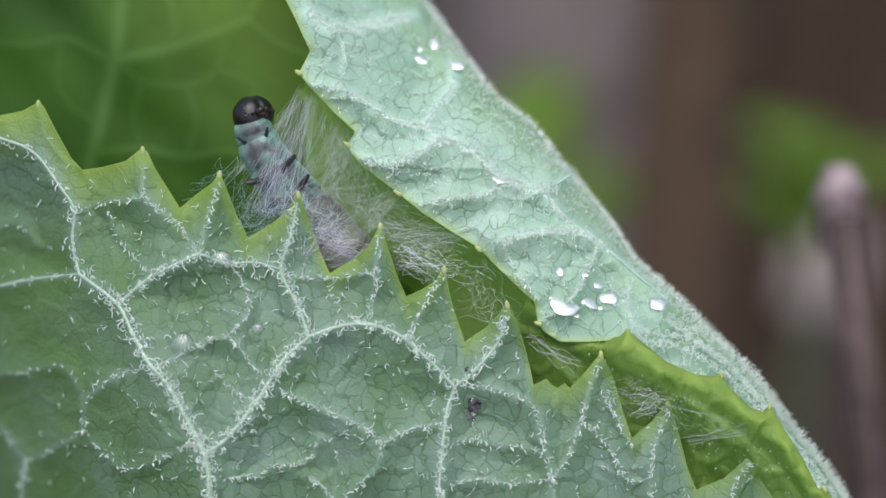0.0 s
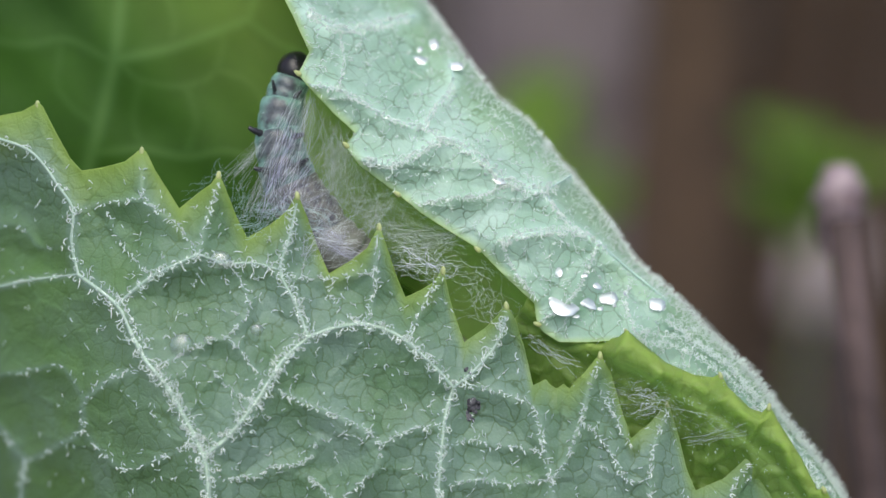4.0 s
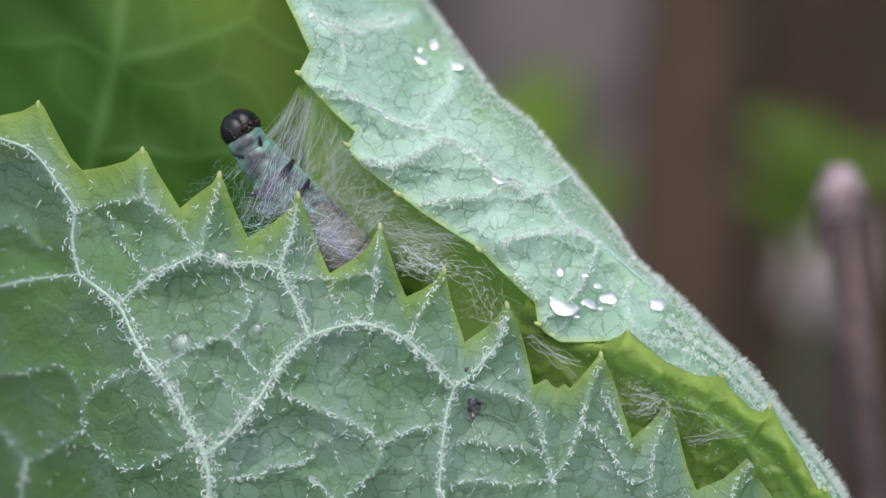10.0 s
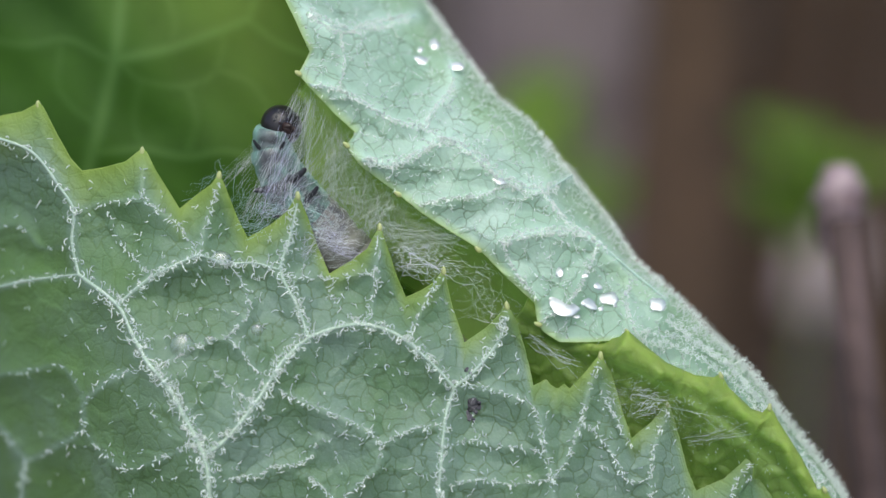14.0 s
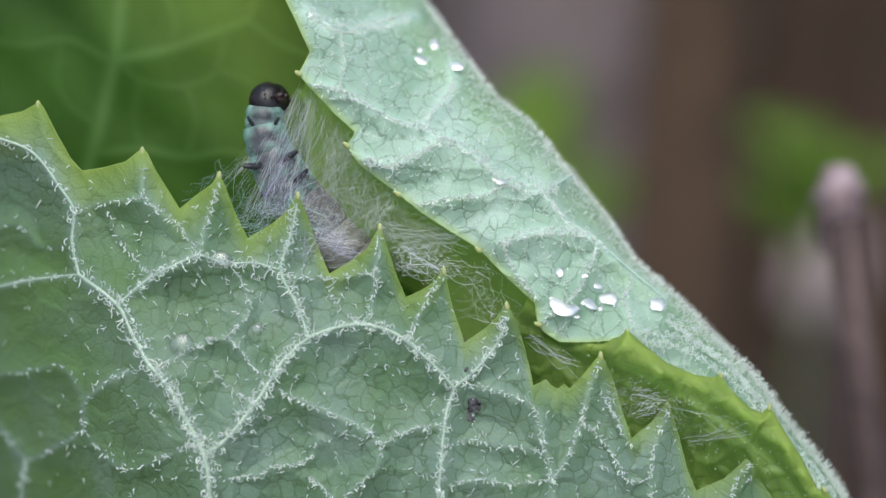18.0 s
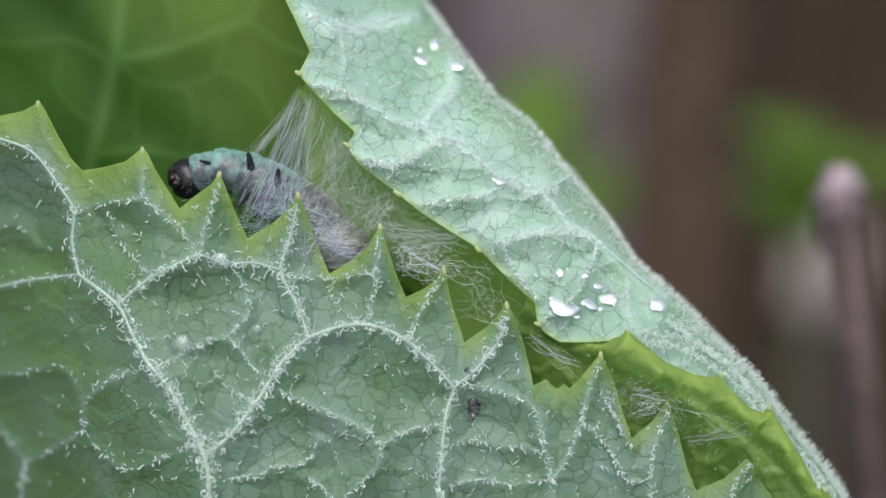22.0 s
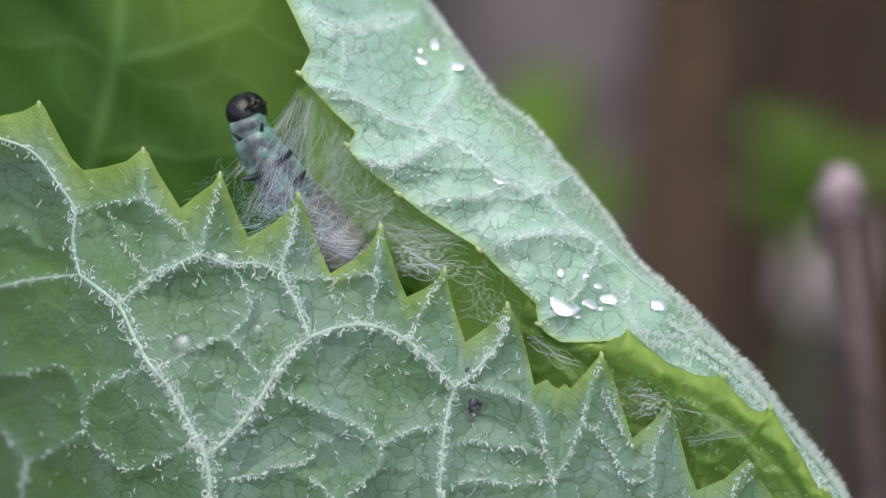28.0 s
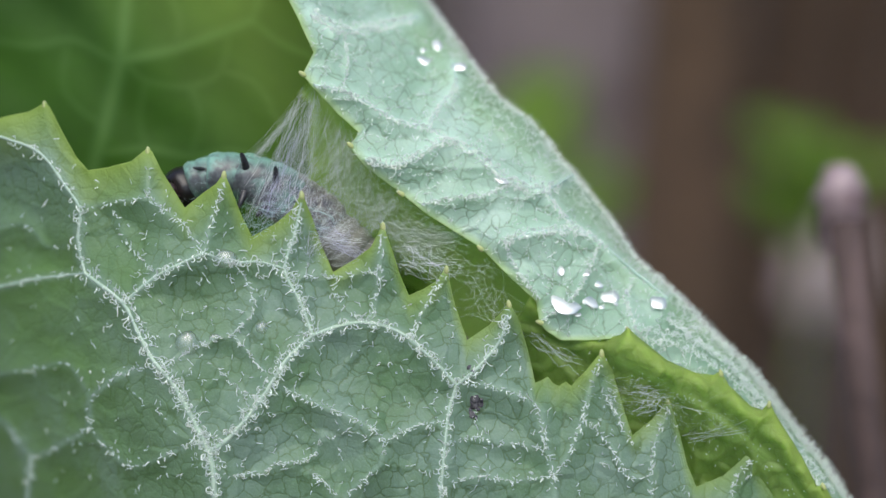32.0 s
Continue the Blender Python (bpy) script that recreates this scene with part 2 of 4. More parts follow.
class Sheet:
    """A leaf sheet over the grid: a base curvature, with the skin puffed out between its veins."""

    def __init__(self, base, veins, puff, reach, rumple=4.0, seed=0.0, cushion=0.0, rib=1.5):
        self.cushion, self.rib = cushion, rib
        self.base, self.puff, self.reach, self.rumple, self.seed = base, puff, reach, rumple, seed
        self.lines = [(smooth_line(p, 8.0), w) for p, w in veins]
        a, b, wt = [], [], []
        for line, w in self.lines:
            a.append(line[:-1]), b.append(line[1:]), wt.append(np.full(len(line) - 1, w))
        self.a, self.b, self.w = np.vstack(a), np.vstack(b), np.concatenate(wt)

    def near(self, u, v):
        """Nearness to a vein (1 on it) and how far the skin has puffed away from it (0 on it)."""
        p = np.stack([u, v], axis=-1).reshape(-1, 2)
        best, puff = np.zeros(len(p)), np.ones(len(p))
        for a, b, w in zip(self.a, self.b, self.w):
            r = self.reach * (0.5 + 0.16 * w)
            idx = np.nonzero((np.abs(p[:, 0] - (a[0] + b[0]) / 2) < 3 * r + 12) & (np.abs(p[:, 1] - (a[1] + b[1]) / 2) < 3 * r + 12))[0]
            if not len(idx):
                continue
            q, ab = p[idx], b - a
            t = np.clip(((q - a) @ ab) / (ab @ ab + 1e-9), 0, 1)
            dist = np.linalg.norm(q - a - t[:, None] * ab, axis=1)
            best[idx] = np.maximum(best[idx], min(1.0, w / 4.0) * np.exp(-(dist / (w * self.rib + 2)) ** 2))
            deep = min(1.0, 0.1 + 0.17 * w)
            puff[idx] = np.minimum(puff[idx], 1 - deep * np.exp(-(dist / r) ** 1.4))
        return best.reshape(u.shape), puff.reshape(u.shape)

    def waves(self, u, v):
        s = self.seed
        return self.rumple * (np.sin(u / 61 + s + 1.3 * np.sin(v / 83)) * np.sin(v / 53 - s) + 0.5 * np.sin(u / 27 - v / 31 + 2 * s)) + self.cells(u, v)

    def cells(self, u, v, size=60.0):
        """Small cushions between the lesser veins."""
        x, y = u / size + 5 * self.seed, v / size
        x = x + 0.25 * np.sin(1.7 * y + self.seed)
        cx, cy = np.floor(x), np.floor(y)
        f1, f2 = np.full(u.shape, 9.0), np.full(u.shape, 9.0)
        for i in (-1, 0, 1):
            for j in (-1, 0, 1):
                gx, gy = cx + i, cy + j
                h = np.sin(gx * 127.1 + gy * 311.7) * 43758.5453
                k = np.sin(gx * 269.5 + gy * 183.3) * 24634.6345
                q = np.hypot(gx + 0.1 + 0.8 * (h - np.floor(h)) - x, gy + 0.1 + 0.8 * (k - np.floor(k)) - y)
                f2 = np.minimum(f2, np.maximum(f1, q))
                f1 = np.minimum(f1, q)
        return self.cushion * (np.clip((f2 - f1) / 0.35, 0, 1) ** 0.7 - 0.5)

    def depth(self, u, v):
        u, v = np.asarray(u, dtype=float), np.asarray(v, dtype=float)
        _, puff = self.near(u, v)
        return self.base(u, v) + self.puff * (puff - 0.5) + self.waves(u, v)

    def build(self, name, u, v, material, parent, edge, thick=0.00016, label="", flip=False, sink=None, keep=None, shaded=0.0):
        near, puff = self.near(u, v)
        d = self.base(u, v) + self.puff * (puff - 0.5) * (1 - edge * 0.25) + self.waves(u, v)
        if sink is not None:
            d = d + sink
        faces = grid_faces(*u.shape, flip=flip)
        if keep is not None:
            faces = faces[keep(u.ravel()[faces].mean(axis=1), v.ravel()[faces].mean(axis=1))]
        me = mesh_of(name, local(u, v, d), faces, material)
        for key, val in (("vein", near), ("margin", edge), ("shaded", (1 - near) * shaded)):
            me.attributes.new(key, "FLOAT", "POINT").data.foreach_set("value", val.astype(np.float32).ravel())
        ob = piece(name, me, parent, label)
        so = ob.modifiers.new("thickness", "SOLIDIFY")
        so.thickness, so.offset = thick, -1.0
        body = ob.vertex_groups.new(name="inside_margin")
        for level in range(11):
            body.add([int(i) for i in np.nonzero(np.round(edge.ravel() * 10) == level)[0]], 1 - level / 10, "REPLACE")
        so.vertex_group, so.thickness_vertex_group = "inside_margin", 0.08
        if not thick:
            ob.modifiers.remove(so)
        return ob

    def vein_parts(self, parent, material, rise=0.5, low=2.2):
        for line, w in self.lines:
            if w < low:
                continue
            k = len(line)
            s = np.linspace(0, 1, k)
            r = w * (0.74 - 0.2 * s) * (0.85 if w > 5 else 1.0) * (1 + 0.10 * np.sin(np.arange(k) * 1.7) + 0.06 * np.sin(np.arange(k) * 4.1))
            d = self.depth(line[:, 0], line[:, 1]) - rise * w
            verts, faces = tubes(local(line[:, 0], line[:, 1], d)[None], (r * K)[None], 7)
            piece("vein", mesh_of("vein", verts, faces, material), parent)

    def hairs(self, name, count, parent, length=15.0, rad=0.9, low=2.0, stray=0.25, box=(0, 0, 1568, 882), inside=None, curl=1.0):
        """White curled hairs, dense along the veins, sparse between them."""
        rng = np.random.default_rng(int(self.seed * 10) + count)
        seg = np.linalg.norm(self.b - self.a, axis=1) * np.where(self.w > 3.5, self.w ** 0.95 * 0.5, 1.7)
        pick = rng.choice(len(seg), count, p=seg / seg.sum())
        t = rng.random(count)[:, None]
        p = self.a[pick] + t * (self.b - self.a)[pick]
        tan = (self.b - self.a)[pick]
        tan /= np.linalg.norm(tan, axis=1, keepdims=True)
        nor = np.stack([-tan[:, 1], tan[:, 0]], axis=1)
        out = np.where(rng.random(count) < 0.5, -1.0, 1.0)[:, None]
        p = p + nor * out * np.abs(rng.normal(0.7, 0.4, count) * self.w[pick] * np.where(self.w[pick] > 3.5, 1.0, 0.7))[:, None]
        loose = rng.random(count) < stray
        p[loose] += rng.normal(0, 32, (loose.sum(), 2))
        ok = (p[:, 0] > box[0]) & (p[:, 0] < box[2]) & (p[:, 1] > box[1]) & (p[:, 1] < box[3])
        if inside is not None:
            ok &= inside(p[:, 0], p[:, 1])
        p, nor, tan, out, wide = p[ok], nor[ok], tan[ok], out[ok], self.w[pick][ok]
        n = len(p)
        main = wide[:, None] > 3.5
        lean = nor * out * np.where(main, rng.uniform(0.3, 1, (n, 1)), 0.35) + tan * rng.normal(0, np.where(main, 0.6, 1.0), (n, 1)) + np.array([0.0, 0.3])
        lean /= np.linalg.norm(lean, axis=1, keepdims=True)
        turn = np.stack([-lean[:, 1], lean[:, 0]], axis=1) * np.where(rng.random((n, 1)) < 0.5, -1.0, 1.0)
        size = length * rng.uniform(0.5, 1.2, (n, 1)) * np.where(main, 1.0, 0.52)
        bow = curl * np.where(rng.random((n, 1)) < np.where(main, 0.85, 0.3), rng.uniform(2.4, 4.4, (n, 1)), rng.uniform(0.3, 1.4, (n, 1)))
        s = np.linspace(0, 1, 10)
        th = bow * s[None]
        along, aside = size / bow * np.sin(th), size / bow * (1 - np.cos(th))
        lift = np.where(main, rng.uniform(0.15, 0.6, (n, 1)), rng.uniform(0.25, 0.8, (n, 1)))
        flat = p[:, None] + lean[:, None] * along[..., None] + turn[:, None] * (aside * (1 - 0.5 * lift))[..., None]
        d0 = self.depth(p[:, 0], p[:, 1])
        up = d0[:, None] - 1 - lift * (aside + 0.5 * size * np.sin(s * 1.7))
        r = rad * K * rng.uniform(0.75, 1.2, (n, 1)) * (1 - 0.4 * s ** 3)
        verts, faces = tubes(local(flat[..., 0], flat[..., 1], up), r, 4)
        piece(name, mesh_of(name, verts, faces, HAIR), parent, "short curled white hairs along the veins", "stuff")


    def dashes(self, name, count, parent, inside, length=8.0, rad=0.85, box=(0, 180, 1400, 882)):
        """Short straight bristles that lie along the finest veinlets, round the small cushions."""
        rng = np.random.default_rng(count)
        p = np.stack([rng.uniform(box[0], box[2], count * 14), rng.uniform(box[1], box[3], count * 14)], axis=1)
        p = p[inside(p[:, 0], p[:, 1])]
        c = self.cells(p[:, 0], p[:, 1])
        p = p[np.argsort(c)[:count]]
        g = np.stack([self.cells(p[:, 0] + 3, p[:, 1]) - self.cells(p[:, 0] - 3, p[:, 1]), self.cells(p[:, 0], p[:, 1] + 3) - self.cells(p[:, 0], p[:, 1] - 3)], axis=1)
        g /= np.linalg.norm(g, axis=1, keepdims=True) + 1e-6
        n = len(p)
        way = np.stack([-g[:, 1], g[:, 0]], axis=1) + rng.normal(0, 0.45, (n, 2))
        way /= np.linalg.norm(way, axis=1, keepdims=True) + 1e-6
        side = np.stack([-way[:, 1], way[:, 0]], axis=1) * rng.normal(0, 0.3, (n, 1))
        size = length * rng.uniform(0.5, 1.3, (n, 1))
        s = np.linspace(0, 1, 5)
        flat = p[:, None] + size[:, None] * (way[:, None] * s[None, :, None] + side[:, None] * (s ** 2)[None, :, None])
        up = self.depth(p[:, 0], p[:, 1])[:, None] - 1 - size * np.sin(s * 2.2)[None] * rng.uniform(0.2, 0.5, (n, 1))
        verts, faces = tubes(local(flat[..., 0], flat[..., 1], up), rad * K * rng.uniform(0.7, 1.3, (n, 1)) * (1 - 0.5 * s), 3)
        piece(name, mesh_of(name, verts, faces, HAIR), parent, "scattered white bristles along the veinlets", "stuff")


# ---- the rolled leaf ----
leaf = thing("leaf", "pale green hairy leaf rolled into a tent and held by silk", "leaf")

FRONT_MARGIN = [(-80, 232), (0, 205), (40, 197), (60, 186), (68, 181), (76, 188), (100, 235), (125, 280), (145, 302), (180, 297), (222, 286), (244, 268), (252, 263), (260, 269), (276, 302), (300, 340),
                (318, 369), (350, 343), (374, 326), (388, 306), (398, 328), (420, 385), (438, 421), (480, 397), (508, 374)]
FRONT_MARGIN += [(527, 342), (545, 385), (563, 438), (583, 484), (620, 462), (650, 440), (672, 398), (690, 450), (702, 488), (718, 526), (745, 514), (768, 500), (785, 475), (800, 540), (822, 606),
                 (860, 580), (884, 556), (897, 537), (914, 568), (930, 620), (944, 682), (956, 677), (966, 671), (975, 682), (986, 688), (998, 680), (1008, 688), (1035, 660), (1063, 625)]
FRONT_MARGIN += [(1082, 660), (1100, 722), (1118, 776), (1150, 750), (1172, 724), (1183, 709), (1200, 765), (1216, 830), (1232, 868), (1280, 848), (1312, 820), (1328, 804), (1345, 850), (1370, 884), (1420, 905), (1470, 950)]
FRONT_TIPS = [(68, 181), (252, 263), (388, 306), (527, 342), (672, 398), (785, 475), (897, 537), (1063, 625), (1183, 709), (1328, 804)]


def front_margin(u):
    m = np.array(FRONT_MARGIN, dtype=float)
    return np.interp(u, m[:, 0], m[:, 1])


def front_base(u, v):
    low = np.clip((v - 250 - 0.42 * u) / 500, 0, 1.4)
    dip = np.clip((280 - u) / 280, 0, 1.4) ** 1.3 * np.clip((v - 215) / 260, 0, 1)
    left = np.clip((330 - u) / 330, 0, 1.4) * np.clip((v - 480) / 400, 0, 1.3)
    right = np.clip((u - 900) / 500, 0, 1)
    return 2 - 22 * np.sin(low * 2.1) + 70 * np.clip(low - 0.55, 0, 1) ** 1.5 + 150 * left ** 1.5 + 120 * dip + 90 * np.clip((280 - u) / 300, 0, 1.2) ** 1.5 + 34 * right ** 1.5


CA, SA = 0.65, 0.76


def ab(u, v):
    return u * CA + v * SA, u * SA - v * CA


def uv(a, b):
    q = CA * CA + SA * SA
    return (a * CA + b * SA) / q, (a * SA - b * CA) / q


def back_base(u, v):
    a, b = ab(u, v)
    far = np.clip((540 - b) / 620, 0, 1.6)
    return 150 + 290 * far ** 0.8 + 280 * np.clip((780 - a) / 450, 0, 1.2) ** 1.4 * np.clip((b + 40) / 570, 0, 1) ** 2


front_veins = [
    ([(374, 960), (371, 882), (360, 806), (300, 690), (262, 642), (235, 592), (208, 540), (140, 486)], 9.0),
    ([(140, 486), (128, 430), (130, 372), (105, 330), (60, 272), (0, 246), (-60, 230)], 5.5),
    ([(360, 806), (400, 778), (455, 710), (500, 640), (546, 597)], 7.5),
    ([(546, 597), (525, 540), (497, 480), (512, 425), (526, 360)], 4.0),
    ([(208, 540), (270, 490), (352, 450)], 4.5),
    ([(352, 450), (400, 467), (450, 466), (497, 478)], 3.6),
    ([(352, 450), (310, 395), (256, 352), (252, 300)], 3.0),
    ([(256, 352), (200, 358), (130, 372)], 3.0),
    ([(352, 450), (366, 392), (386, 326)], 3.0),
    ([(546, 597), (600, 579), (650, 575), (705, 594), (760, 640), (804, 686)], 5.0),
    ([(650, 575), (662, 520), (666, 470), (672, 415)], 3.0),
    ([(497, 480), (545, 492), (600, 490), (664, 484)], 2.2),
    ([(720, 604), (740, 562), (766, 510), (784, 490)], 2.8),
    ([(804, 686), (840, 656), (880, 608), (896, 560)], 4.2),
    ([(804, 686), (790, 732), (782, 800), (775, 882), (770, 950)], 4.2),
    ([(485, 688), (560, 722), (640, 756), (676, 785), (720, 764), (788, 750)], 3.2),
    ([(676, 785), (664, 830), (610, 884), (590, 940)], 2.8),
    ([(826, 682), (910, 700), (950, 730), (962, 790), (976, 850), (984, 920)], 3.2),
    ([(1063, 640), (1042, 690), (1030, 745), (1010, 800), (976, 856)], 2.8),
    ([(1183, 728), (1160, 790), (1150, 850), (1156, 920)], 2.6),
    ([(786, 792), (830, 780), (890, 790), (962, 800)], 2.2),
    ([(776, 870), (810, 856), (855, 850), (905, 858), (976, 850)], 2.2),
    ([(275, 655), (330, 622), (400, 600), (440, 640), (464, 662)], 2.2),
    ([(400, 600), (440, 552), (428, 500), (400, 467)], 1.8),
    ([(376, 655), (410, 690), (452, 712)], 1.6),
    ([(-60, 520), (0, 508), (60, 495), (140, 486)], 3.4),
    ([(246, 655), (200, 670), (150, 712), (145, 760), (100, 790), (45, 812), (0, 758), (-50, 730)], 3.2),
    ([(45, 812), (38, 882), (40, 950)], 3.6),
    ([(145, 760), (200, 820), (240, 830), (338, 788)], 2.4),
    ([(-40, 672), (60, 655), (110, 650), (150, 712)], 2.4),
    ([(390, 850), (450, 842), (490, 825), (540, 820), (562, 786)], 2.0),
    ([(540, 840), (575, 868), (600, 910)], 2.0),
    ([(1118, 790), (1090, 740), (1066, 690)], 1.8),
    ([(1030, 745), (1075, 790), (1110, 850), (1150, 850)], 2.0),
    ([(1328, 820), (1300, 860), (1290, 920)], 2.2),
    ([(600, 490), (584, 510), (600, 545), (650, 575)], 1.3),
    ([(130, 430), (75, 440), (30, 400), (-40, 410)], 1.8),
    ([(185, 360), (215, 430), (270, 490)], 1.4),
]
front = Sheet(front_base, front_veins, 38.0, 34.0, 6.0, 0.4, 2.6)
_knots = np.array([p[0] for p in FRONT_MARGIN], dtype=float)
_u = np.unique(np.concatenate([np.arange(-80, 1470, 4.0), _knots]))
_s = np.concatenate([np.array([0, 0.004, 0.01, 0.018, 0.028]), np.linspace(0.04, 1, 185)])
_U = np.broadcast_to(_u[None], (len(_s), len(_u)))
_top = front_margin(_u)[None]
_V = _top + _s[:, None] * (1010 - _top * 1.0)
_edge = np.clip(1 - (_V - _top) / np.interp(_U, [0, 300, 600], [105, 75, 52]), 0, 1) ** 1.15 * np.interp(_U, [0, 600, 950, 1040, 1110, 1300], [1.0, 0.95, 0.7, 1.0, 0.75, 0.6])
_phi = np.linspace(0.06, 1, 24)[:, None] * math.pi
_round = np.clip((back_base(_u, 0 * _u + 1010) - front_base(_u, 0 * _u + 1010)) / 2, 20, 250)[None]
_sink = np.concatenate([np.zeros_like(_V), (1 - np.cos(_phi)) * _round], axis=0)
_U = np.broadcast_to(_u[None], _sink.shape)
_V = np.concatenate([_V, 1010 + np.sin(_phi) * _round * 0.7], axis=0)
_edge = np.concatenate([_edge, 0 * _phi * _u[None]], axis=0)
# the far left is painted deeper green, in place of its shade
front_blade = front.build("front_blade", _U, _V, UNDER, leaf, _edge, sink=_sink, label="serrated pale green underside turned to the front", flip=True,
                          shaded=np.clip((430 - _U) / 330, 0, 1) * np.clip((_V - 300) / 150, 0, 1))


def downy(u, v):
    """Inside the margin; the down thins out towards the leaf's far side."""
    h = np.sin(u * 12.9898 + v * 78.233) * 43758.5453
    return (v > front_margin(u) + 4) & (h - np.floor(h) > 0.75 * np.clip((300 - u) / 220, 0, 1))


front.vein_parts(front_blade, VEIN, rise=-0.3, low=3.3)
front.dashes("veinlet_bristles", 620, front_blade, lambda u, v: downy(u, v) & (v > front_margin(u) + 14))
front.hairs("vein_hairs", 2700, front_blade, length=17, rad=0.86, stray=0.05, inside=downy)


def gland(u, v, d, r, tall, turn, parent, material=TIP):
    """Rounded pale tip of a leaf tooth."""
    bm = bmesh.new()
    bmesh.ops.create_uvsphere(bm, u_segments=10, v_segments=7, radius=1)
    for vert in bm.verts:
        k = 1.0 if vert.co.z < 0 else 0.85
        vert.co = Vector((vert.co.x * r * k * K, vert.co.y * r * 0.8 * k * K, vert.co.z * tall * K))
    me = bpy.data.meshes.new("tooth_tip")
    bm.to_mesh(me)
    bm.free()
    me.materials.append(material)
    me.polygons.foreach_set("use_smooth", [True] * len(me.polygons))
    ob = piece("tooth_tip", me, parent)
    ob.matrix_basis = Matrix.Translation(local(u, v, d)) @ pose(0, 0, 0, 0, turn, 0)
    return ob


for _i, (_x, _y) in enumerate(FRONT_TIPS):
    gland(_x, _y + 5, float(front.depth(_x, _y + 6)), 5.2, 8.5, (_i % 3 - 1) * 6 - 2, front_blade)

# ---- the flap folded over from the far edge; a runs down along the fold, b across it ----
FLAP_MARGIN = [(440, -110), (495, -20), (520, 30), (548, 92), (533, 122), (527, 130), (545, 152), (590, 200), (630, 236), (617, 250), (611, 258), (620, 274), (640, 296), (672, 320), (700, 340),
               (745, 377), (800, 412), (846, 440), (900, 495), (946, 537), (951, 574), (962, 588), (990, 606), (1040, 606), (1098, 602)]
FLAP_LOWER = [(1106, 608), (1172, 656), (1264, 682), (1322, 736), (1392, 806), (1482, 906), (1552, 984)]
_fm = sorted(ab(x, y) for x, y in FLAP_MARGIN + FLAP_LOWER)


def flap_margin(a):
    m = np.array(_fm)
    return np.interp(a, m[:, 0], m[:, 1])


def flap_ridge(a):
    return np.interp(a, [170, 492, 605, 701, 767, 884, 998, 1078, 1200, 1316, 1476, 1630, 1720], [578, 572, 558, 557, 569, 570, 563, 556, 567, 577, 573, 562, 556]) + 2 * np.sin(a / 31.0 + 1)


def past_crest(a, b):
    """How far the skin has dropped away beyond the vein that forms the crest of the flap."""
    crest = np.interp(a, [882, 971, 1086, 1170, 1330], [508, 512, 532, 550, 566])
    return np.clip((b - crest) / 34, 0, 1) * np.clip((a - 872) / 26, 0, 1) * np.clip((1330 - a) / 160, 0, 1)


flap_veins = [
    ([(545, 20), (600, 52), (660, 46), (735, 28)], 4.6),
    ([(548, 150), (600, 160), (640, 180), (700, 214), (752, 226)], 3.4),
    ([(752, 226), (772, 190), (802, 152), (797, 110)], 3.4),
    ([(640, 284), (700, 292), (742, 270), (792, 248), (850, 282), (900, 322), (960, 336), (1012, 310)], 3.9),
    ([(752, 226), (792, 248)], 3.0),
    ([(905, 325), (850, 346), (790, 352), (740, 362)], 1.8),
    ([(960, 336), (1002, 390), (1060, 430), (1120, 482), (1180, 530)], 3.2),
    ([(890, 432), (940, 413), (1010, 410), (1040, 416)], 3.9),
    ([(890, 432), (905, 470), (950, 530)], 1.8),
    ([(1060, 430), (1040, 480), (1010, 530), (960, 570)], 1.8),
    ([(1120, 482), (1110, 540), (1130, 596)], 1.8),
    ([(600, 52), (610, 110), (600, 160)], 1.4),
]


def flap_base(u, v):
    a, b = ab(u, v)
    r = np.clip((b - flap_margin(a)) / np.maximum(flap_ridge(a) - flap_margin(a), 20), 0, 1)
    return 14 - 20 * np.sin(r * 2.6) + 95 * r ** 1.3 + 330 * np.clip((760 - a) / 450, 0, 1.2) ** 1.4 * np.clip((b - 365) / 195, 0, 1) + 26 * past_crest(a, b) + 10 * np.clip((a - 1150) / 300, 0, 1.5)


flap = Sheet(flap_base, flap_veins, 44.0, 34.0, 6.0, 1.7, 4.0, 2.8)
_a = np.arange(170, 1720, 4.0)
_r = np.concatenate([np.array([0, 0.006, 0.015, 0.03]), np.linspace(0.05, 0.8, 62)])
_phi = np.linspace(0.05, 1.0, 26) * math.pi * 0.92
_m, _w = flap_margin(_a)[None], (flap_ridge(_a) - flap_margin(_a))[None]
_B = np.concatenate([_m + _r[:, None] * _w, _m + _w * (0.8 + 0.2 * np.sin(_phi))[:, None]], axis=0)
_A = np.broadcast_to(_a[None], _B.shape)
_U, _V = uv(_A, _B)
_sink = np.concatenate([np.zeros((len(_r), len(_a))), (1 - np.cos(_phi))[:, None] * np.clip(0.42 * _w, 14, 80)], axis=0)
_edge = np.clip(1 - (_B - _m) / 17, 0, 1) ** 1.2
# outer rim coloured deeper, as skin that turns away from the light
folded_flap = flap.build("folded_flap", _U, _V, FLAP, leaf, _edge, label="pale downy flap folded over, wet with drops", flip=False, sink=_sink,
                         shaded=0.6 * np.clip(((_B - _m) / _w - 0.70) / 0.16, 0, 1))
flap.vein_parts(folded_flap, FLAP_VEIN, rise=-0.55, low=2.9)


def on_flap(u, v):
    a, b = ab(u, v)
    return (b > flap_margin(a) + 4) & (b < flap_margin(a) + 0.85 * (flap_ridge(a) - flap_margin(a)))


flap.dashes("flap_bristles", 950, folded_flap, on_flap, 7.5, 0.7, (480, 0, 1450, 700))
flap.hairs("flap_hairs", 2500, folded_flap, length=13, rad=0.82, stray=0.22, inside=on_flap)
